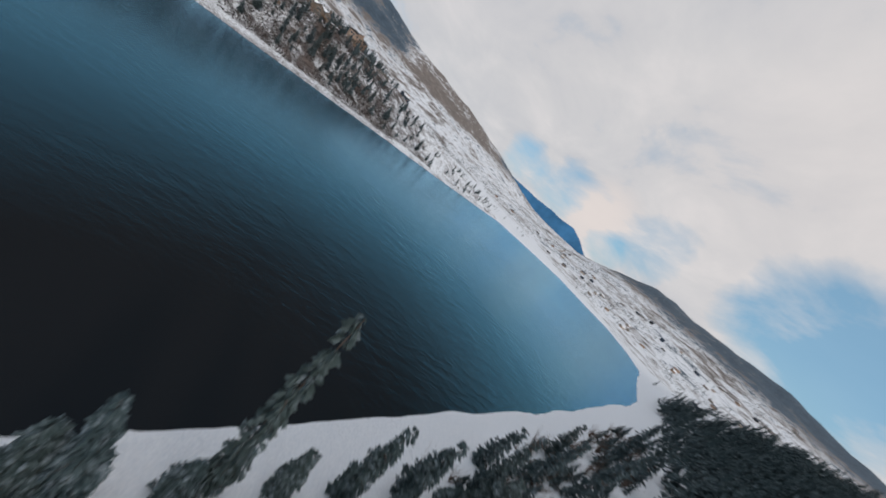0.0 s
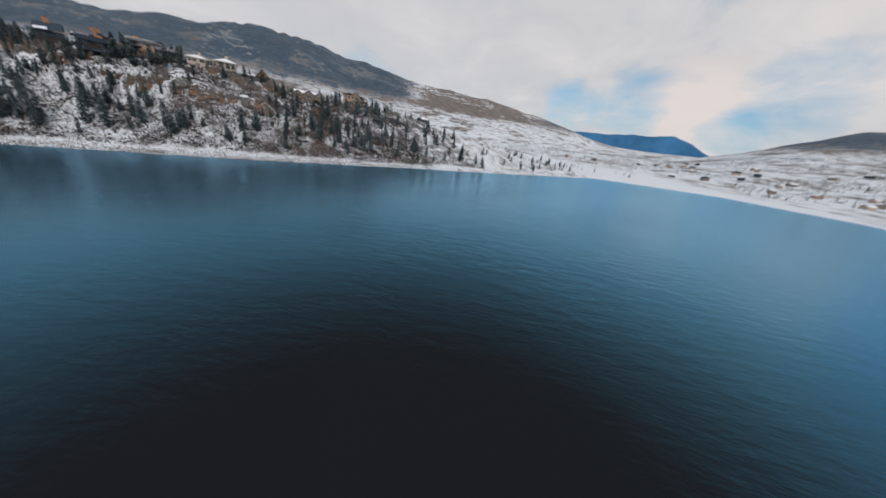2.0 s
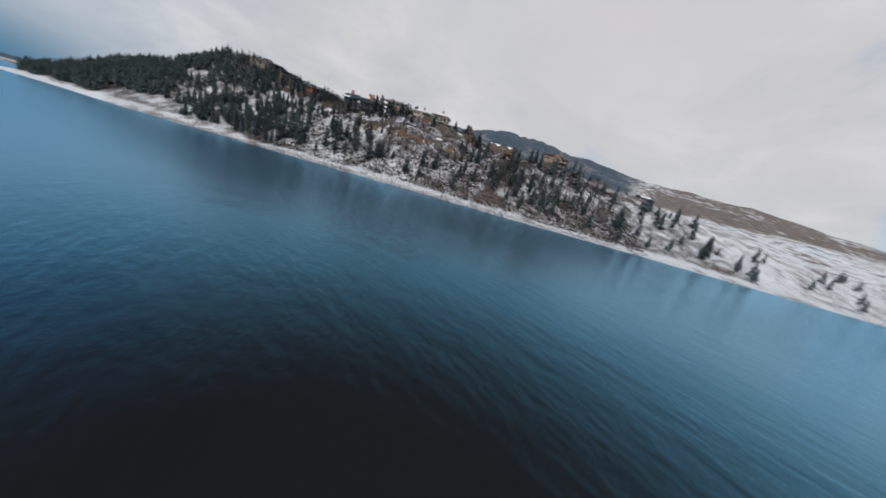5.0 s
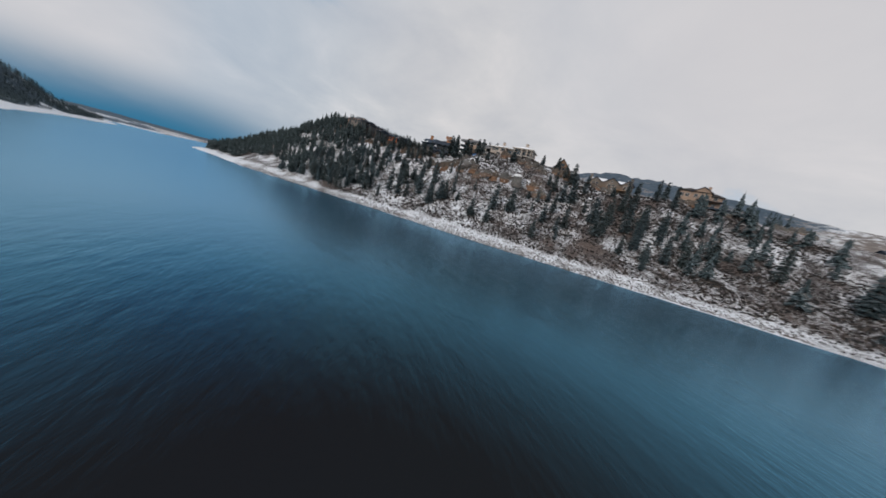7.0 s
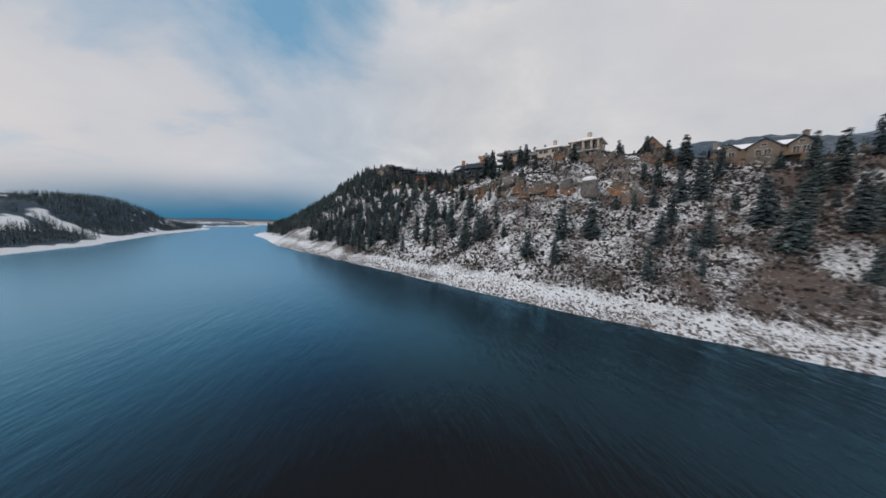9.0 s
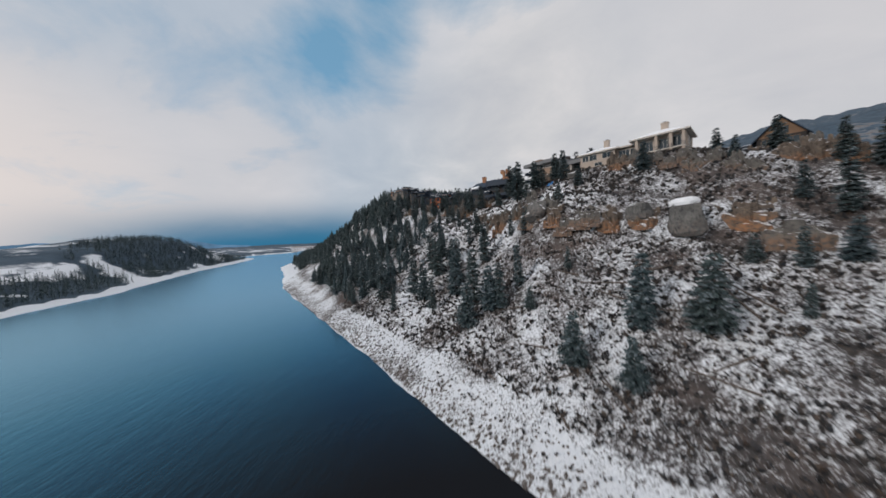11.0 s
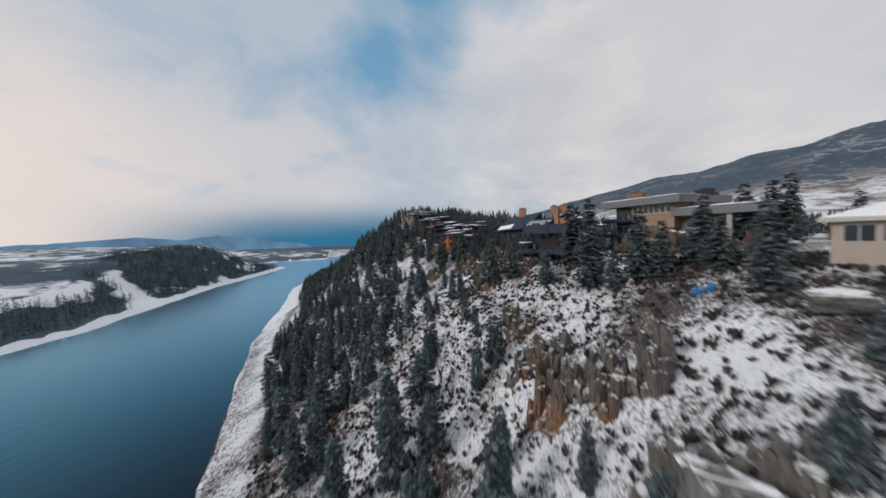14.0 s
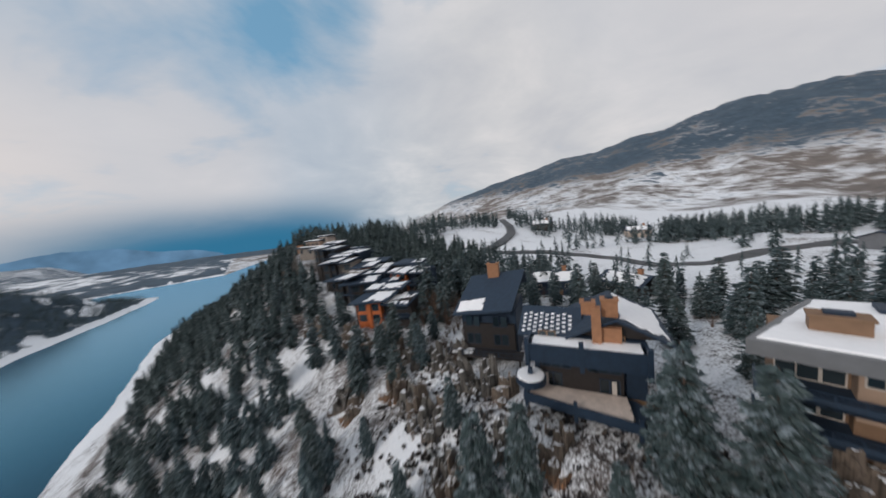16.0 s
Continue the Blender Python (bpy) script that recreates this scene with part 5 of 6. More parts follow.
def flat_roof_house():
    ob = thing("flat_roof_house", 59.5, 97, 46, 0, "low tan house with a wide grey flat roof under snow", "house")
    part("wall", boxes((-1.9, 5.2, 1.6, 14, 4.6, 9.05)), TAN, ob, "tan stucco wall")
    part("base_wall", boxes((-1.9, 5.2, 2.0, 14, -3, 4.6)), OCHRE, ob, "rough brown base")
    part("wall", boxes((-5.9, -1.9, 3.4, 11, 2.0, 9.05)), OCHRE, ob, "ochre wall behind the balconies")
    # dark brown here stands in for the deep shade below the balconies
    part("base_wall", boxes((-5.6, -1.9, 4.6, 11, -5, 2.0)), BROWN, ob, "base under the balconies, painted dark for their shade")
    part("wing", boxes((5.2, 16, 4.0, 13, -2, 6.6)), STONE, ob)
    bm = bmesh.new()
    prism(bm, [(-7.6, 0, 9.05), (6.6, -0.4, 9.05), (9.0, 15.5, 9.05), (-3.0, 13.6, 9.05)], (0, 0, 1.35))
    rf = part("roof", bm, GREYB, ob, "thick grey roof edge")
    part("roof_snow", ragged((-7.4, 0.1, 10.4), (6.4, -0.2, 10.4), (8.7, 15.3, 10.4), (-2.9, 13.4, 10.4), 3, 0.16, 0.015, 0.02), SNOW, rf, "white snow")
    wr = part("wing_roof", boxes((4.8, 16.6, 1.2, 13.6, 6.6, 8.0)), GREYB, ob)
    part("roof_snow", ragged((4.9, 1.4, 8.0), (16.4, 1.4, 8.0), (16.4, 13.4, 8.0), (4.9, 13.4, 8.0), 4, 0.15, 0.03, 0.05), SNOW, wr, "white snow")
    for i in range(7):
        window(ob, -1.2 + i * 0.92, 7.55, 0.72, 1.25, 1.6)
    for z, h in ((5.9, 0.75), (2.9, 0.8)):
        bal = part("balcony", boxes((-7.1, -0.4, -0.2, 3.4, z, z + 0.3), (-7.1, -0.4, -0.2, 0.0, z, z + h), (-7.1, -6.9, 0.0, 3.4, z, z + h), (-0.6, -0.4, 0.0, 1.58, z, z + h)), SLATE, ob, "dark slate balcony")
        rail(bal, -7.0, -0.5, -0.1, z + h, NAVY, 0.5)
        for x in (-5.2, -4.0, -2.7):
            window(ob, x, z + 0.4, 1.1, 2.1, 3.4, TRIM, 1)
    part("column", boxes((-5.0, -4.3, 1.0, 1.7, -3.5, 2.9), (-5.1, -4.2, 0.9, 1.8, 2.6, 2.9)), CONC, ob, "pale concrete column")
    part("column", boxes((12.0, 12.6, 1.6, 2.2, -4, 6.6)), CONC, ob, "pale concrete column")
    chimney(ob, -2.5, 4.5, 10.3, 11.7, 3.0, 1.6, OCHRE)
    chimney(ob, 7.0, 9.0, 10.3, 11.3, 2.4, 1.2, BROWN)
    part("skylight", boxes((0.5, 8.0, 10.2, 12.4, 10.3, 10.95)), NAVY, ob, "long dark skylight box")
    for x in (7.5, 10.0, 14.0):
        window(ob, x, 4.4, 1.6, 1.4, 4.0, TRIM, 2)


def dark_lodge():
    ob = thing("dark_lodge", 79.5, 95.3, 43, 20, "dark navy timber lodge with brick chimneys and snowy decks", "house")
    part("wall", boxes((-6.2, 6.4, 3.2, 14, -3, 9.4)), NAVY, ob)
    part("lower_wall", boxes((-5.4, 4.0, 2.6, 3.2, 2.2, 8.2)), BROWN, ob, "brown timber wall")
    # upper deck with a solid parapet
    dk = part("upper_deck", boxes((-6.6, 6.4, 0.2, 3.4, 8.0, 8.3)), NAVY, ob)
    part("parapet", boxes((-6.6, 6.4, 0.0, 0.25, 7.2, 9.5), (-6.6, -6.35, 0.25, 3.4, 7.2, 9.5), (6.15, 6.4, 0.25, 3.4, 7.2, 9.5)), NAVY, dk)
    part("deck_snow", ragged((-6.3, 0.3, 8.3), (6.1, 0.3, 8.3), (6.1, 3.3, 8.3), (-6.3, 3.3, 8.3), 8, 0.9, 0.01, 0.01), SNOW, dk, "white snow")
    for x in (-6.45, -0.3, 6.2):
        part("post", boxes((x - 0.25, x + 0.25, -0.1, 0.4, 6.5, 10.2)), NAVY, dk)
    # lower deck, wedge shaped
    bm = bmesh.new()
    prism(bm, [(-7.2, -0.6, 2.0), (5.2, -2.6, 2.0), (6.6, 0.8, 2.0), (5.0, 2.6, 2.0), (-7.2, 2.6, 2.0)], (0, 0, 0.35))
    ld = part("lower_deck", bm, NAVY, ob)
    bm = bmesh.new()
    prism(bm, [(-7.2, -0.6, 2.3), (5.2, -2.6, 2.3), (5.25, -2.4, 2.3), (-7.15, -0.4, 2.3)], (0, 0, 0.9))
    prism(bm, [(5.2, -2.6, 2.3), (6.6, 0.8, 2.3), (6.4, 0.85, 2.3), (5.0, -2.5, 2.3)], (0, 0, 0.9))
    part("parapet", bm, NAVY, ld)
    part("deck_snow", ragged((-6.9, -0.3, 2.35), (5.0, -2.2, 2.35), (4.6, 2.4, 2.35), (-6.9, 2.4, 2.35), 9, 0.5, 0.02, 0.04), TRODDEN, ld, "trodden brownish snow")
    for x, y in ((-6.9, -0.4), (-1.2, -1.5), (4.9, -2.3)):
        part("post", boxes((x - 0.2, x + 0.2, y - 0.2, y + 0.2, 1.2, 3.7)), NAVY, ld)
        part("prop", boxes((x - 0.15, x + 0.15, y + 0.5, y + 0.8, -4.5, 2.0)), BROWN, ld)
    # round side terrace with a grill
    bm = bmesh.new()
    bmesh.ops.create_cone(bm, cap_ends=True, segments=18, radius1=1.9, radius2=1.9, depth=0.9, matrix=pose(-6.4, 0.8, 4.4))
    rt = part("round_terrace", bm, NAVY, ob)
    bm = bmesh.new()
    bmesh.ops.create_cone(bm, cap_ends=True, segments=18, radius1=1.75, radius2=1.65, depth=0.16, matrix=pose(-6.4, 0.8, 4.93))
    part("terrace_snow", bm, SNOW, rt, "white snow")
    part("grill", boxes((-6.7, -6.1, 0.6, 1.0, 5.0, 5.5), (-6.65, -6.15, 0.55, 1.05, 5.5, 5.85)), NAVY, rt, "covered black grill")
    # lit rooms behind the glazing
    for x in (-4.6, -3.4, -2.2, 0.8, 2.0, 3.2):
        window(ob, x, 5.4, 0.95, 1.9, 2.6, NAVY, 1)
    for x in (-4.4, -3.3, 2.0, 3.1):
        window(ob, x, 2.5, 0.9, 2.0, 2.6, NAVY, 1)
    for x in (-4.7, 3.0):
        part("curtain", boxes((x - 0.25, x + 0.25, 2.52, 2.56, 2.6, 4.4)), TRIM, ob, "pale curtain")
    for x in (-4.9, -3.8, 2.6, 3.8):
        window(ob, x, 8.6, 0.9, 1.3, 3.2, TIMBER, 1)
    gable(ob, -1.2, 8.2, 3.6, 13.5, 9.6, 2.3, "y", 0.9, SLATE, 0.28, BROWN, 2, 5)
    rf = gable(ob, -7.4, -1.0, 4.2, 13.0, 9.2, 1.9, "x", 0.8, SLATE, 0.28, NAVY, 0, 6)
    for i in range(9):
        for j in range(5):
            y = 3.8 + j * 0.72 + 0.3 * (i % 2)
            zz = 9.48 + (y - 4.2) * 1.9 / 4.4
            part("snow_patch", ragged((-7.8 + i * 0.74, y, zz), (-7.3 + i * 0.74, y, zz), (-7.3 + i * 0.74, y + 0.34, zz + 0.15), (-7.8 + i * 0.74, y + 0.34, zz + 0.15), i * 5 + j, 0.05, 0.03, 0.2), SNOW, rf)
    part("chimney_breast", boxes((0.9, 1.9, 2.3, 3.5, 8.3, 13.6), (1.9, 4.0, 2.8, 3.6, 8.3, 11.0)), BRICKY, ob, "tall orange brick chimney breast")
    chimney(ob, 0.6, 3.3, 12.6, 14.0, 1.5, 1.2)
    chimney(ob, 2.9, 3.9, 12.2, 14.2, 1.7, 1.2)
    bm = bmesh.new()
    bmesh.ops.create_cone(bm, cap_ends=True, segments=20, radius1=2.3, radius2=2.6, depth=3.0, matrix=pose(6.6, 1.8, 0.6))
    part("bay", bm, TIMBER, ob, "round timber bay under the deck")


def dark_house():
    ob = thing("dark_house", 97.5, 101, 43, 24, "dark house with a steep navy shingle roof and brick chimney", "house")
    part("wall", boxes((-5.5, 4.5, 1.2, 11, -3, 8.6)), NAVY, ob)
    part("timber_front", boxes((-5.3, 4.2, 0.7, 1.2, 1.5, 6.2)), BROWN, ob, "brown timber front")
    bm = bmesh.new()
    slab_on(bm, (-6.6, -0.6, 8.3), (4.2, -0.6, 9.4), (5.6, 9.5, 14.2), (-5.4, 9.5, 13.0), 0.35)
    slab_on(bm, (-5.4, 9.5, 13.0), (5.6, 9.5, 14.2), (5.6, 12.5, 11.0), (-5.4, 12.5, 10.0), 0.35)
    rf = part("roof", bm, SLATE, ob)
    part("roof_snow", ragged((-6.2, -0.2, 8.45), (-0.8, -0.2, 9.0), (-0.8, 2.6, 10.5), (-6.0, 2.2, 9.85), 12, 0.12, 0.03, 0.1), SNOW, rf, "white snow")
    chimney(ob, -0.4, 8.6, 12.0, 15.6, 2.2, 1.2)
    for x in (-4.0, -2.6, 1.0, 2.4):
        window(ob, x, 5.8, 1.0, 1.8, 0.7, NAVY, 1)
        window(ob, x, 2.4, 1.0, 1.8, 0.7, NAVY, 1)
    dk = part("deck", boxes((-7.6, 5.5, -2.0, 0.7, 1.0, 1.35)), BROWN, ob)
    rail(dk, -7.6, 5.5, -1.95, 1.35)
    part("deck_snow", ragged((-7.5, -1.8, 1.35), (-3.0, -1.8, 1.35), (-3.0, 0.5, 1.35), (-7.5, 0.5, 1.35), 14, 0.15), SNOW, dk, "white snow")
    for x in (-7.0, -1.0, 5.0):
        part("prop", boxes((x - 0.15, x + 0.15, -1.7, -1.4, -5, 1.0)), BROWN, dk)


def condo(s, n, z, turn, w, dp, h, mat, accent, seed, label):
    """One unit of the stepped row: dark walls, a projecting bay, and flat roofs that overlap at three levels."""
    rng = random.Random(seed)
    ob = thing("condo", s, n, z - h, turn, label, "house", "stepped row of condos")
    part("wall", boxes((-w / 2, w / 2, 0.6, dp, -6, h - 0.8)), mat, ob)
    bx = -w * 0.18
    part("bay", boxes((bx - w * 0.22, bx + w * 0.20, -0.9, 0.6, -3, h - 0.6), (bx - w * 0.03, bx + w * 0.03, -1.25, -0.9, -3, h - 0.6)), accent, ob, "panelled projecting bay")
    for k, (x0, x1, y0, y1, dz) in enumerate(((-w * 0.56, w * 0.16, -2.4, dp * 0.62, 0.0), (w * 0.02, w * 0.58, -1.4, dp * 0.8, -0.5), (-w * 0.5, w * 0.3, dp * 0.5, dp + 1.0, 0.9))):
        sk, tip = rng.uniform(-1.4, 1.4), rng.uniform(-0.5, 0.8)
        x0, x1, y1, dz = x0 * rng.uniform(0.75, 1.1), x1 * rng.uniform(0.8, 1.15), y1 * rng.uniform(0.75, 1.1), dz + rng.uniform(-0.5, 0.5)
        q = [(x0, y0 + sk, h + dz), (x1, y0 - sk, h + dz + tip), (x1 + 0.5, y1, h + dz + tip + 0.5), (x0 + 0.4, y1 - sk, h + dz + 0.5)]
        bm = bmesh.new()
        slab_on(bm, *q, 0.4)
        rf = part("roof", bm, SLATE, ob)
        A, B_, C_, D_ = (Vector(p) for p in q)
        cut = rng.uniform(0.35, 0.7)
        lo, hi = (0.02, cut) if rng.random() < 0.5 else (1 - cut, 0.98)
        part("roof_snow", ragged(A.lerp(B_, lo), A.lerp(B_, hi), D_.lerp(C_, hi), D_.lerp(C_, lo), seed + k, 0.14, 0.03, 0.3), SNOW, rf, "patchy white snow")
        if rng.random() < 0.8:
            lo, hi = (hi + 0.06, 0.97) if lo < 0.1 else (0.03, lo - 0.06)
            part("roof_snow", ragged(A.lerp(B_, lo), A.lerp(B_, hi), D_.lerp(C_, hi), D_.lerp(C_, lo).lerp(A, 0.3), seed + k + 9, 0.14, 0.05, 0.4), SNOW, rf, "patchy white snow")
    part("upper_storey", boxes((-w * 0.4, w * 0.25, dp * 0.55, dp, h - 1, h + 0.8)), mat, ob)
    for zz in (h - 2.6, h - 5.2):
        window(ob, bx - w * 0.13, zz, w * 0.13, 1.5, -0.9, NAVY, 2)
        window(ob, bx + w * 0.11, zz, w * 0.11, 1.5, -0.9, NAVY, 2)
        window(ob, w * 0.34, zz - 0.4, w * 0.2, 1.5, 0.6, NAVY, 2)
    bal = part("balcony", boxes((w * 0.06, w * 0.48, -1.2, 0.6, h - 4.6, h - 4.3)), SLATE, ob)
    rail(bal, w * 0.06, w * 0.48, -1.15, h - 4.3)


def condos():
    rows = [(127, 96.5, 51.2, 33, 15, 9, 8.0, BROWN, ORANGE, "orange and brown condo with snowy flat roofs"),
            (139, 101, 53.6, 46, 14, 8, 8.0, NAVY, BROWN, "dark condo with snowy stepped roofs"),
            (134, 110, 55.0, 24, 12, 8, 7.5, NAVY, ORANGE, "dark condo with an orange bay under snowy roofs"),
            (148, 106, 56.2, 40, 13, 8, 8.5, BROWN, ORANGE, "brown condo with an orange bay under snowy roofs"),
            (146, 96, 54.5, 20, 9, 8, 11, STONE, BROWN, "tall stone and brown condo with snowy roofs"),
            (157, 99, 58.5, 36, 10, 8, 13, STONE, BROWN, "tall stone-faced condo on the cliff with snowy roofs"),
            (163, 106, 60.5, 20, 11, 8, 9, NAVY, OCHRE, "dark condo with an ochre bay and snowy roofs"),
            (171, 101, 63.0, 25, 10, 8, 10, BROWN, BROWN, "brown condo with snowy roofs high on the ridge")]
    for i, r in enumerate(rows):
        condo(*r[:9], 60 + 5 * i, r[9])


def lookout_house():
    ob = thing("lookout_house", 186, 101, 60, 20, "beige terraced house with snowy roofs on the rocky point", "house")
    for k, (x0, x1, y0, y1, z0, z1) in enumerate(((-7, 6.5, 0, 10, -2.5, 2.6), (-5.0, 3.0, 2.4, 10, 2.6, 4.9), (0.5, 5.0, 4.4, 9, 2.6, 6.4))):
        part("wall", boxes((x0, x1, y0, y1, z0, z1)), (STONE, TAN, CREAM)[k], ob)
        r = part("roof", boxes((x0 - 0.8, x1 + 0.8, y0 - 0.8, y1 + 0.6, z1, z1 + 0.4)), SLATE, ob)
        part("roof_snow", ragged((x0 - 0.7, y0 - 0.7, z1 + 0.4), (x1 + 0.7, y0 - 0.7, z1 + 0.4), (x1 + 0.7, y1, z1 + 0.4), (x0 - 0.7, y1, z1 + 0.4), 80 + k, 0.15, 0.03, 0.06), SNOW, r, "white snow")
        for x in (x0 + 1.5, (x0 + x1) / 2, x1 - 1.5):
            window(ob, x, z1 - 2.2, 1.2, 1.5, y0, NAVY, 2)
    part("turret", boxes((-8.0, -6.7, 0.2, 1.6, 0.5, 3.6), (-8.2, -6.5, 0.0, 1.8, 3.6, 3.9)), BRICKY, ob, "small red brick turret")


def mansion():
    ob = thing("mansion", 23.5, 83, 46.6, 4, "long cream stucco mansion with hipped snowy roofs on the cliff", "house")
    part("wall", boxes((-12.5, -3.0, 1, 11, -2, 4.3)), CREAM, ob)
    part("wall", boxes((-3.0, 2.0, 3.0, 11, -2, 4.0)), CREAM, ob)
    part("wall", boxes((2.0, 12.5, 2.5, 12, -2, 5.0)), CREAM, ob)
    hip(ob, -12.5, -2.5, 1, 11, 4.4, 2.1, 0.8, TRIM, True, 21)
    lr = part("link_roof", boxes((-3.4, 2.4, 2.0, 11, 4.2, 4.6)), TRIM, ob)
    part("roof_snow", ragged((-3.2, 2.2, 4.6), (2.2, 2.2, 4.6), (2.2, 10.8, 4.6), (-3.2, 10.8, 4.6), 23, 0.1), SNOW, lr, "white snow")
    hip(ob, 1.6, 12.5, 1.0, 12, 5.2, 2.4, 0.9, TRIM, True, 22)
    chimney(ob, -6.2, 5.0, 5.2, 7.8, 1.3, 1.1, CREAM)
    chimney(ob, 7.6, 6.0, 6.0, 8.8, 1.5, 1.3, CREAM)
    for x, w in ((-11.0, 1.6), (-8.8, 2.0), (-5.0, 2.4)):
        window(ob, x, 2.2, w, 1.5, 1, TRIM, 2)
    window(ob, -7.4, 0.4, 2.0, 0.9, 1, TRIM, 2)
    window(ob, -1.2, 1.6, 2.6, 2.0, 3.0, TRIM, 3)
    window(ob, 1.0, 1.6, 1.2, 2.0, 3.0, TRIM, 1)
    # covered terrace with square columns
    dk = part("terrace", boxes((2.0, 12.5, 0.2, 2.5, 0.9, 1.2)), TRIM, ob)
    for x in (2.4, 6.6, 9.6, 12.1):
        part("column", boxes((x - 0.32, x + 0.32, 0.4, 1.0, -2.5, 5.0)), CREAM, dk)
    rail(dk, 2.2, 12.3, 0.35, 1.2, NAVY, 0.9)
    for x in (4.4, 8.2, 11.0):
        window(ob, x, 1.5, 2.4, 2.6, 2.5, TRIM, 3)
    window(ob, 6.8, 2.0, 4.0, 2.4, 12.5, TRIM, 4, 1)


def cabin():
    ob = thing("cabin", 0, 105, 45, 0, "brown timber cabin with a steep gable on the rocks", "house")
    part("wall", boxes((-1.0, 7.0, 0.5, 10, -2, 4.0)), BROWN, ob)
    gable(ob, -1.0, 7.0, 0.5, 10, 4.0, 4.6, "y", 0.9, SLATE, 0.3, OCHRE, 2, 31)
    part("annex", boxes((-10.5, -1.0, 2.5, 9, -2, 2.6)), NAVY, ob)
    bm = bmesh.new()
    slab_on(bm, (-11.3, 1.6, 3.3), (-0.8, 1.6, 3.3), (-0.8, 9.6, 4.4), (-11.3, 9.6, 4.4), 0.35)
    ar = part("annex_roof", bm, SLATE, ob)
    part("roof_snow", ragged((-11, 2.0, 3.36), (-1.0, 2.0, 3.36), (-1.0, 9.2, 4.34), (-11, 9.2, 4.34), 33, 0.12), SNOW, ar, "white snow")
    window(ob, 1.2, 0.6, 2.6, 3.0, 0.5, TIMBER, 3)
    window(ob, 4.9, 0.8, 2.0, 2.6, 0.5, TIMBER, 2)
    window(ob, 3.0, 4.4, 2.4, 1.8, 0.5, TIMBER, 3)
    for x in (-9.0, -6.6, -4.0):
        window(ob, x, 0.4, 1.8, 1.5, 2.5, TIMBER, 2)
    dk = part("deck", boxes((-3.0, 8.5, -2.2, 0.5, -0.4, 0)), TIMBER, ob)
    rail(dk, -3.0, 8.5, -2.1, 0, TIMBER)


def gabled_house():
    ob = thing("gabled_house", -32, 88, 37.4, 6, "long grey-brown house with three gables and a deck", "house")
    part("wall", boxes((-10, 10.5, 1.5, 11, -3, 4.2)), STONE, ob)
    part("clapboard", boxes((-9.8, 10.3, 1.2, 1.5, 1.2, 4.2)), TAUPE, ob)
    gable(ob, -10, 10.5, 2, 11, 4.2, 2.2, "x", 0.7, SLATE, 0.25, TAUPE, 1, 41)
    for x0, x1, hh in ((-9.0, -4.6, 1.5), (-2.6, 4.0, 2.3), (5.6, 10.4, 1.9)):
        part("bay", boxes((x0, x1, 0.4, 2, -2.5, 4.2)), TAUPE, ob)
        gable(ob, x0, x1, 0.4, 7, 4.2, hh, "y", 0.6, SLATE, 0.25, TAUPE, 3, 42)
        m = (x0 + x1) / 2
        window(ob, m - 0.9, 1.4, 1.3, 1.9, 0.4, TRIM, 2)
        window(ob, m + 0.9, 1.4, 1.3, 1.9, 0.4, TRIM, 2)
        window(ob, m, 4.3, 1.0, 0.8, 0.4, TRIM, 2)
    chimney(ob, -9.4, 4.5, 5.0, 7.4, 1.1, 0.9, STONE)
    chimney(ob, 9.6, 5.0, 5.0, 8.0, 1.2, 1.0, TAUPE)
    dk = part("deck", boxes((-10.5, 8.0, -2.6, 1.2, 0.6, 0.95)), TIMBER, ob)
    rail(dk, -10.5, 8.0, -2.5, 0.95, TIMBER)
    for x in (-10, -6.5, -3, 0.5, 4, 7.6):
        part("prop", boxes((x - 0.14, x + 0.14, -2.3, -2.0, -5, 0.6)), TIMBER, dk)


def tan_house():
    ob = thing("tan_house", -71, 109, 40, -6, "orange-tan house with hipped roofs and a dark deck", "house")
    part("wall", boxes((-8.5, 4.5, 0.5, 11, -3, 7.6)), TAN, ob)
    part("wall", boxes((4.5, 9.0, 1.5, 10, -3, 6.2)), TAN, ob)
    hip(ob, -8.5, 0.5, 0.5, 11, 7.8, 2.0, 0.8, BROWN, False)
    gable(ob, -3.0, 4.5, -0.4, 10, 7.6, 2.4, "y", 0.7, SLATE, 0.25, TAN, 2, 51)
    hip(ob, 3.6, 9.0, 1.5, 10, 6.4, 1.8, 0.8, BROWN, False)
    chimney(ob, 3.2, 5.0, 8.0, 11.0, 1.3, 1.1, TAN)
    for z in (0.8, 4.6):
        for x in (-7.0, -4.8, -1.4, 1.2, 3.0, 6.4):
            window(ob, x, z, 1.4, 1.8, 0.5 if x < 4.5 else 1.5, TRIM, 2)
    up = part("balcony", boxes((-1.0, 9.5, -1.6, 1.5, 3.4, 3.7)), BROWN, ob)
    rail(up, -1.0, 9.5, -1.5, 3.7, NAVY)
    dk = part("deck", boxes((-2.5, 14.5, -3.4, 1.5, -0.2, 0.3)), NAVY, ob, "dark deck")
    rail(dk, -2.5, 14.5, -3.3, 0.3, NAVY)
    for x in (-2.0, 3.0, 8.0, 14.0):
        part("prop", boxes((x - 0.15, x + 0.15, -3.1, -2.8, -4, -0.2)), NAVY, dk)


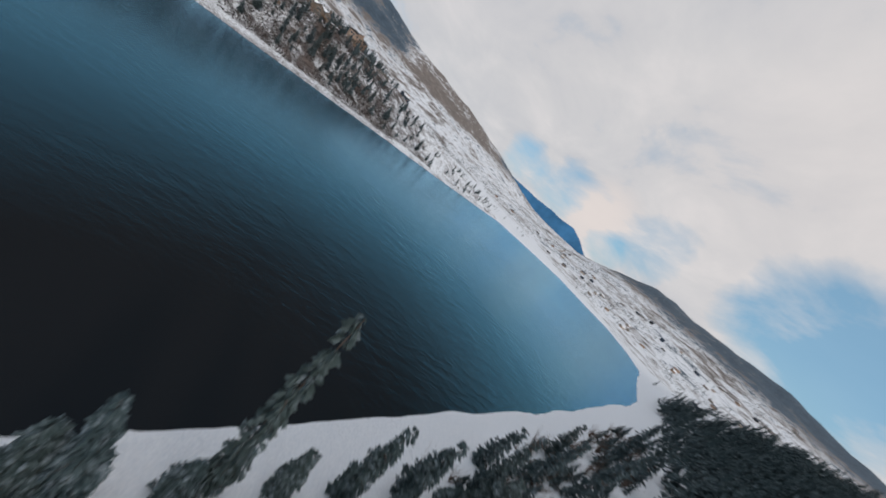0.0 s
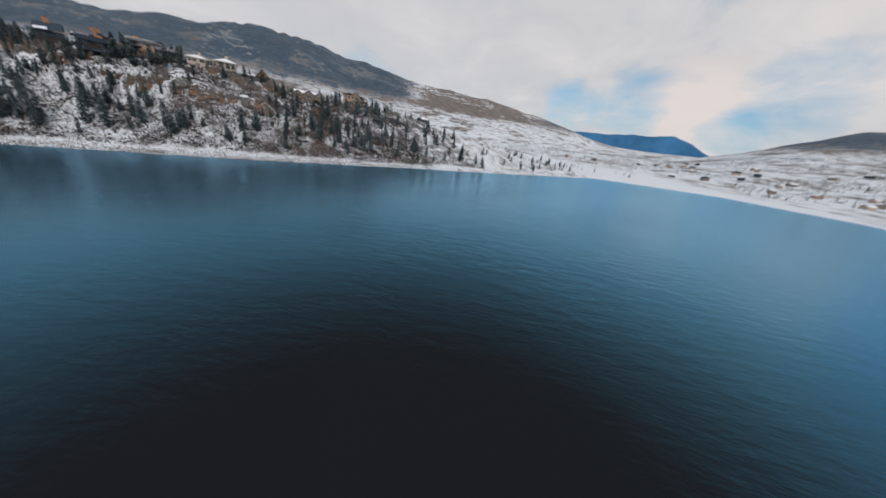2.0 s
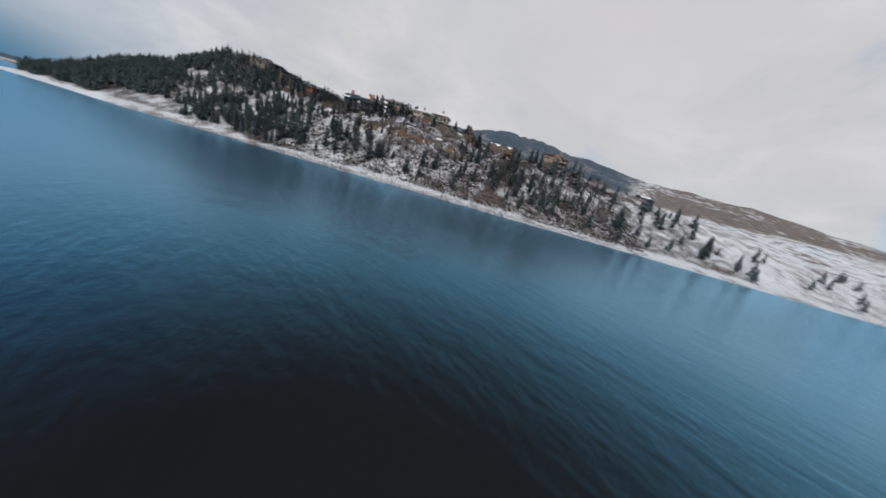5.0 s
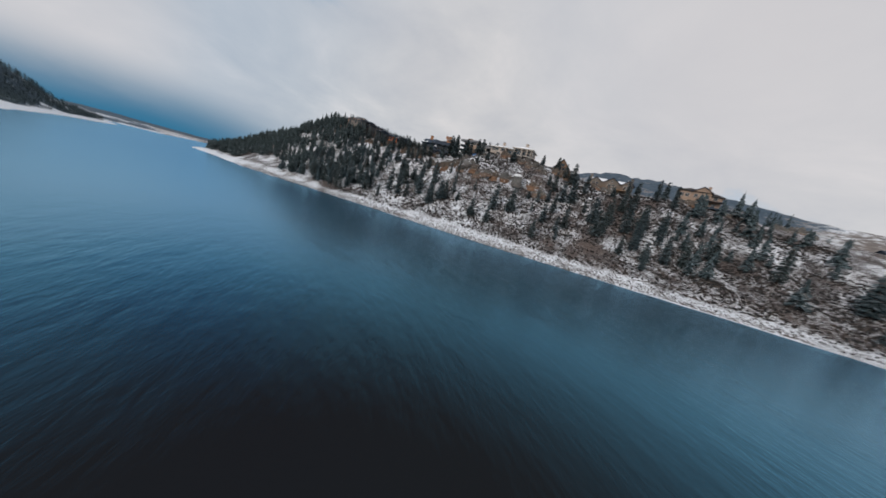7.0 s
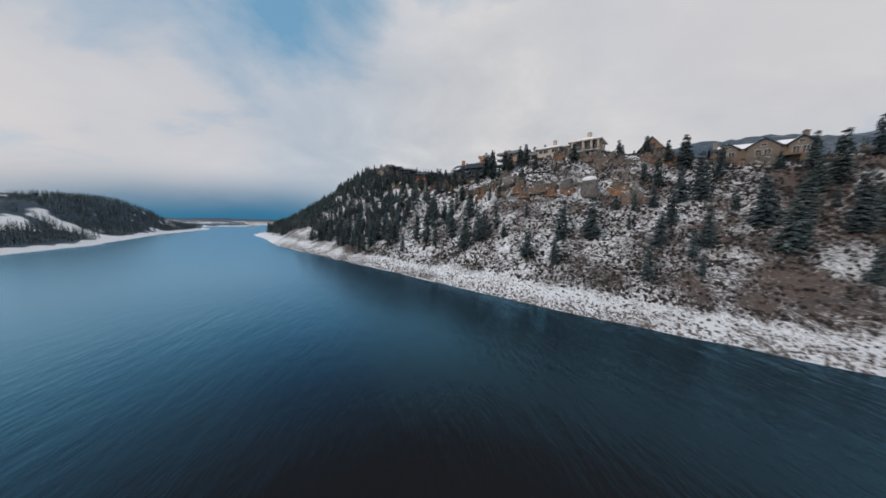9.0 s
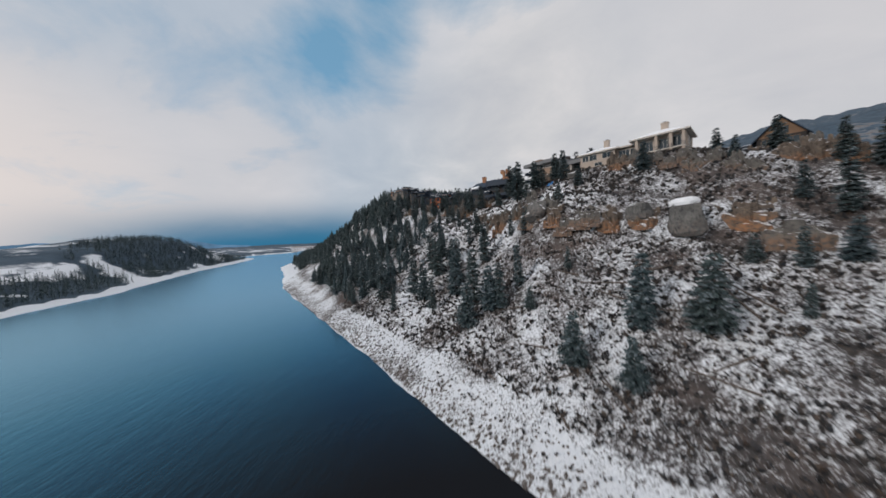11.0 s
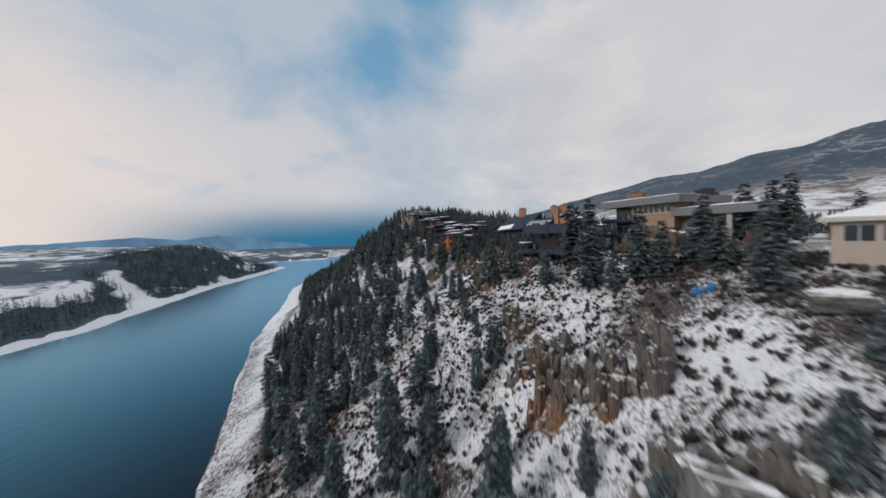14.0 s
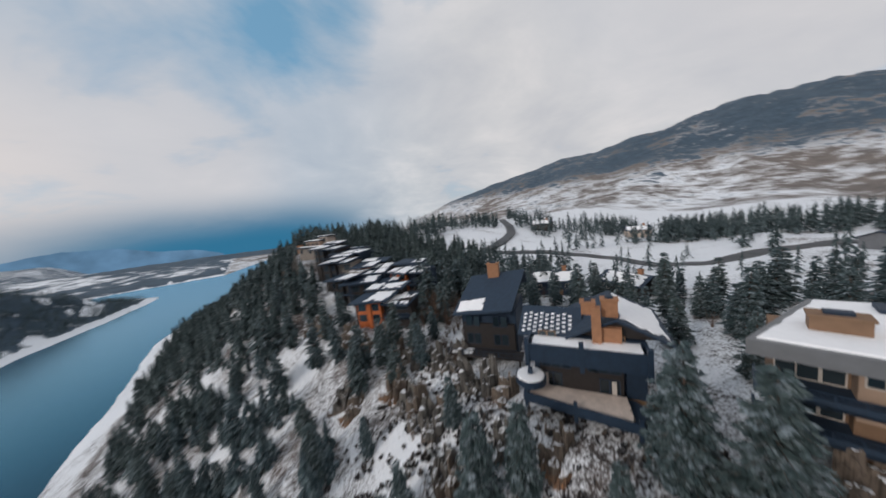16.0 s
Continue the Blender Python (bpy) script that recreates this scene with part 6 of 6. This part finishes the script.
def small_house(name, s, n, turn, w, dp, h, wall, label, roof=SLATE, snow=3):
    ob = thing(name, s, n, height(s, n), turn, label, "house")
    part("wall", boxes((-w / 2, w / 2, 0, dp, -2, h)), wall, ob)
    gable(ob, -w / 2, w / 2, 0, dp, h, w * 0.16, "x", 0.7, roof, 0.25, wall, snow, int(abs(s)) + 3)
    chimney(ob, w * 0.28, dp * 0.5, h + 0.4, h + w * 0.16 + 1.4, 1.1, 0.9, BRICKY)
    for x in (-w * 0.3, 0, w * 0.3):
        window(ob, x, h - 2.2, 1.3, 1.4, 0, TRIM, 2)
    part("door", boxes((w * 0.12, w * 0.12 + 0.95, -0.06, 0.02, -0.2, 1.9)), TIMBER, ob)


flat_roof_house()
dark_lodge()
dark_house()
condos()
lookout_house()
mansion()
cabin()
gabled_house()
tan_house()
small_house("knoll_house", -155, 140, 0, 11, 9, 5, NAVY, "small dark house on the low end of the ridge")
small_house("plateau_house", 104, 140, 30, 13, 9, 4, NAVY, "dark low house with snowy roof behind the lodge")
small_house("plateau_house", 90, 150, -20, 12, 9, 4, BROWN, "brown low house with snowy roof behind the lodge")
small_house("plateau_house", 170, 262, 10, 14, 10, 5, BROWN, "brown house among the conifers by the road")
small_house("plateau_house", 110, 275, 20, 13, 10, 5, CREAM, "pale house among the conifers")
small_house("plateau_house", 30, 210, 40, 14, 10, 4, GREYB, "low house with a green-grey snowy roof")


def blue_chair(s, n, turn):
    ob = thing("garden_chair", s, n, height(s, n), turn, "bright blue slatted garden chair on the slope", "chair", "blue garden chairs")
    blue = CHAIR_BLUE
    for i in range(4):
        part("back_slat", boxes((-0.28 + i * 0.15, -0.16 + i * 0.15, 0.30, 0.36, 0.35, 1.05)), blue, ob)
    part("seat", boxes((-0.3, 0.3, -0.3, 0.32, 0.34, 0.40)), blue, ob)
    for x in (-0.36, 0.30):
        part("armrest", boxes((x, x + 0.07, -0.35, 0.36, 0.58, 0.63)), blue, ob)
        part("leg", boxes((x, x + 0.06, -0.34, -0.26, -0.1, 0.58)), blue, ob)
        part("leg", boxes((x, x + 0.06, 0.28, 0.36, -0.1, 0.58)), blue, ob)


CHAIR_BLUE = plain("blue_paint", (0.02, 0.22, 0.55), 0.5, vary=0.1)
blue_chair(44.4, 78.4, 10)
blue_chair(43.4, 78.7, -8)


def far_village():
    """Small houses of the village beyond the beach."""
    rng = random.Random(71)
    made = []
    while len(made) < 44:
        s, n = rng.uniform(-1050, -600), rng.uniform(-420, 330)
        if not free_of(made, s, n, 26):
            continue
        wall = rng.choice((TAN, BROWN, CREAM, STONE, NAVY))
        w, dp, h = rng.uniform(7, 12), rng.uniform(6, 9), rng.uniform(3, 4.5)
        ob = thing("village_house", s, n, height(s, n), rng.uniform(0, 180), "small far house with a snowy roof in the valley", "house", "village houses")
        part("wall", boxes((-w / 2, w / 2, 0, dp, -3, h)), wall, ob)
        gable(ob, -w / 2, w / 2, 0, dp, h, 2.2, "x", 0.6, SNOW if rng.random() < 0.6 else SLATE, 0.3)


far_village()


def beach_stones():
    """Stones and tufts strewn over the snowy strip by the water."""
    rng = random.Random(81)
    v, fc = [], []
    for _ in range(5200):
        s, m = rng.uniform(-90, 200), abs(rng.gauss(0, 1)) * 4.2 + 0.1
        n = float(np.interp(s, *zip(*R_SHORE))) + m
        r = rng.uniform(0.08, 0.34) * (1.25 - min(0.6, m * 0.06))
        SPOT.append((s, n, r))
    a = np.array(SPOT)
    z, d = ground(a[:, 0], a[:, 1])
    for (s, n, r), h, e in zip(SPOT, z, d):
        if e < -0.6:
            continue
        x, y = at(s, n)
        b = len(v)
        for k in range(5):
            t = 6.283 * k / 5 + rng.random()
            v.append((x + math.cos(t) * r * rng.uniform(0.8, 1.2), y + math.sin(t) * r * rng.uniform(0.8, 1.2), max(h, 0) - 0.05))
        v.append((x + r * 0.2, y, max(h, 0) + r * rng.uniform(0.4, 0.9)))
        v.append((x - r * 0.3, y + r * 0.2, max(h, 0) + r * rng.uniform(0.3, 0.7)))
        fc += [(b, b + 1, b + 5), (b + 1, b + 2, b + 5), (b + 2, b + 6, b + 5), (b + 2, b + 3, b + 6), (b + 3, b + 4, b + 6), (b + 4, b + 5, b + 6), (b + 4, b, b + 5)]
    tagged(new("shore_stones", mesh_from("shore_stones", v, fc, plain("shore_stone", (0.13, 0.11, 0.10), 0.9, vary=0.5, scale=0.6))), "dark stones strewn over the snowy lake shore", "stones", kind="stuff")


SPOT = []
beach_stones()
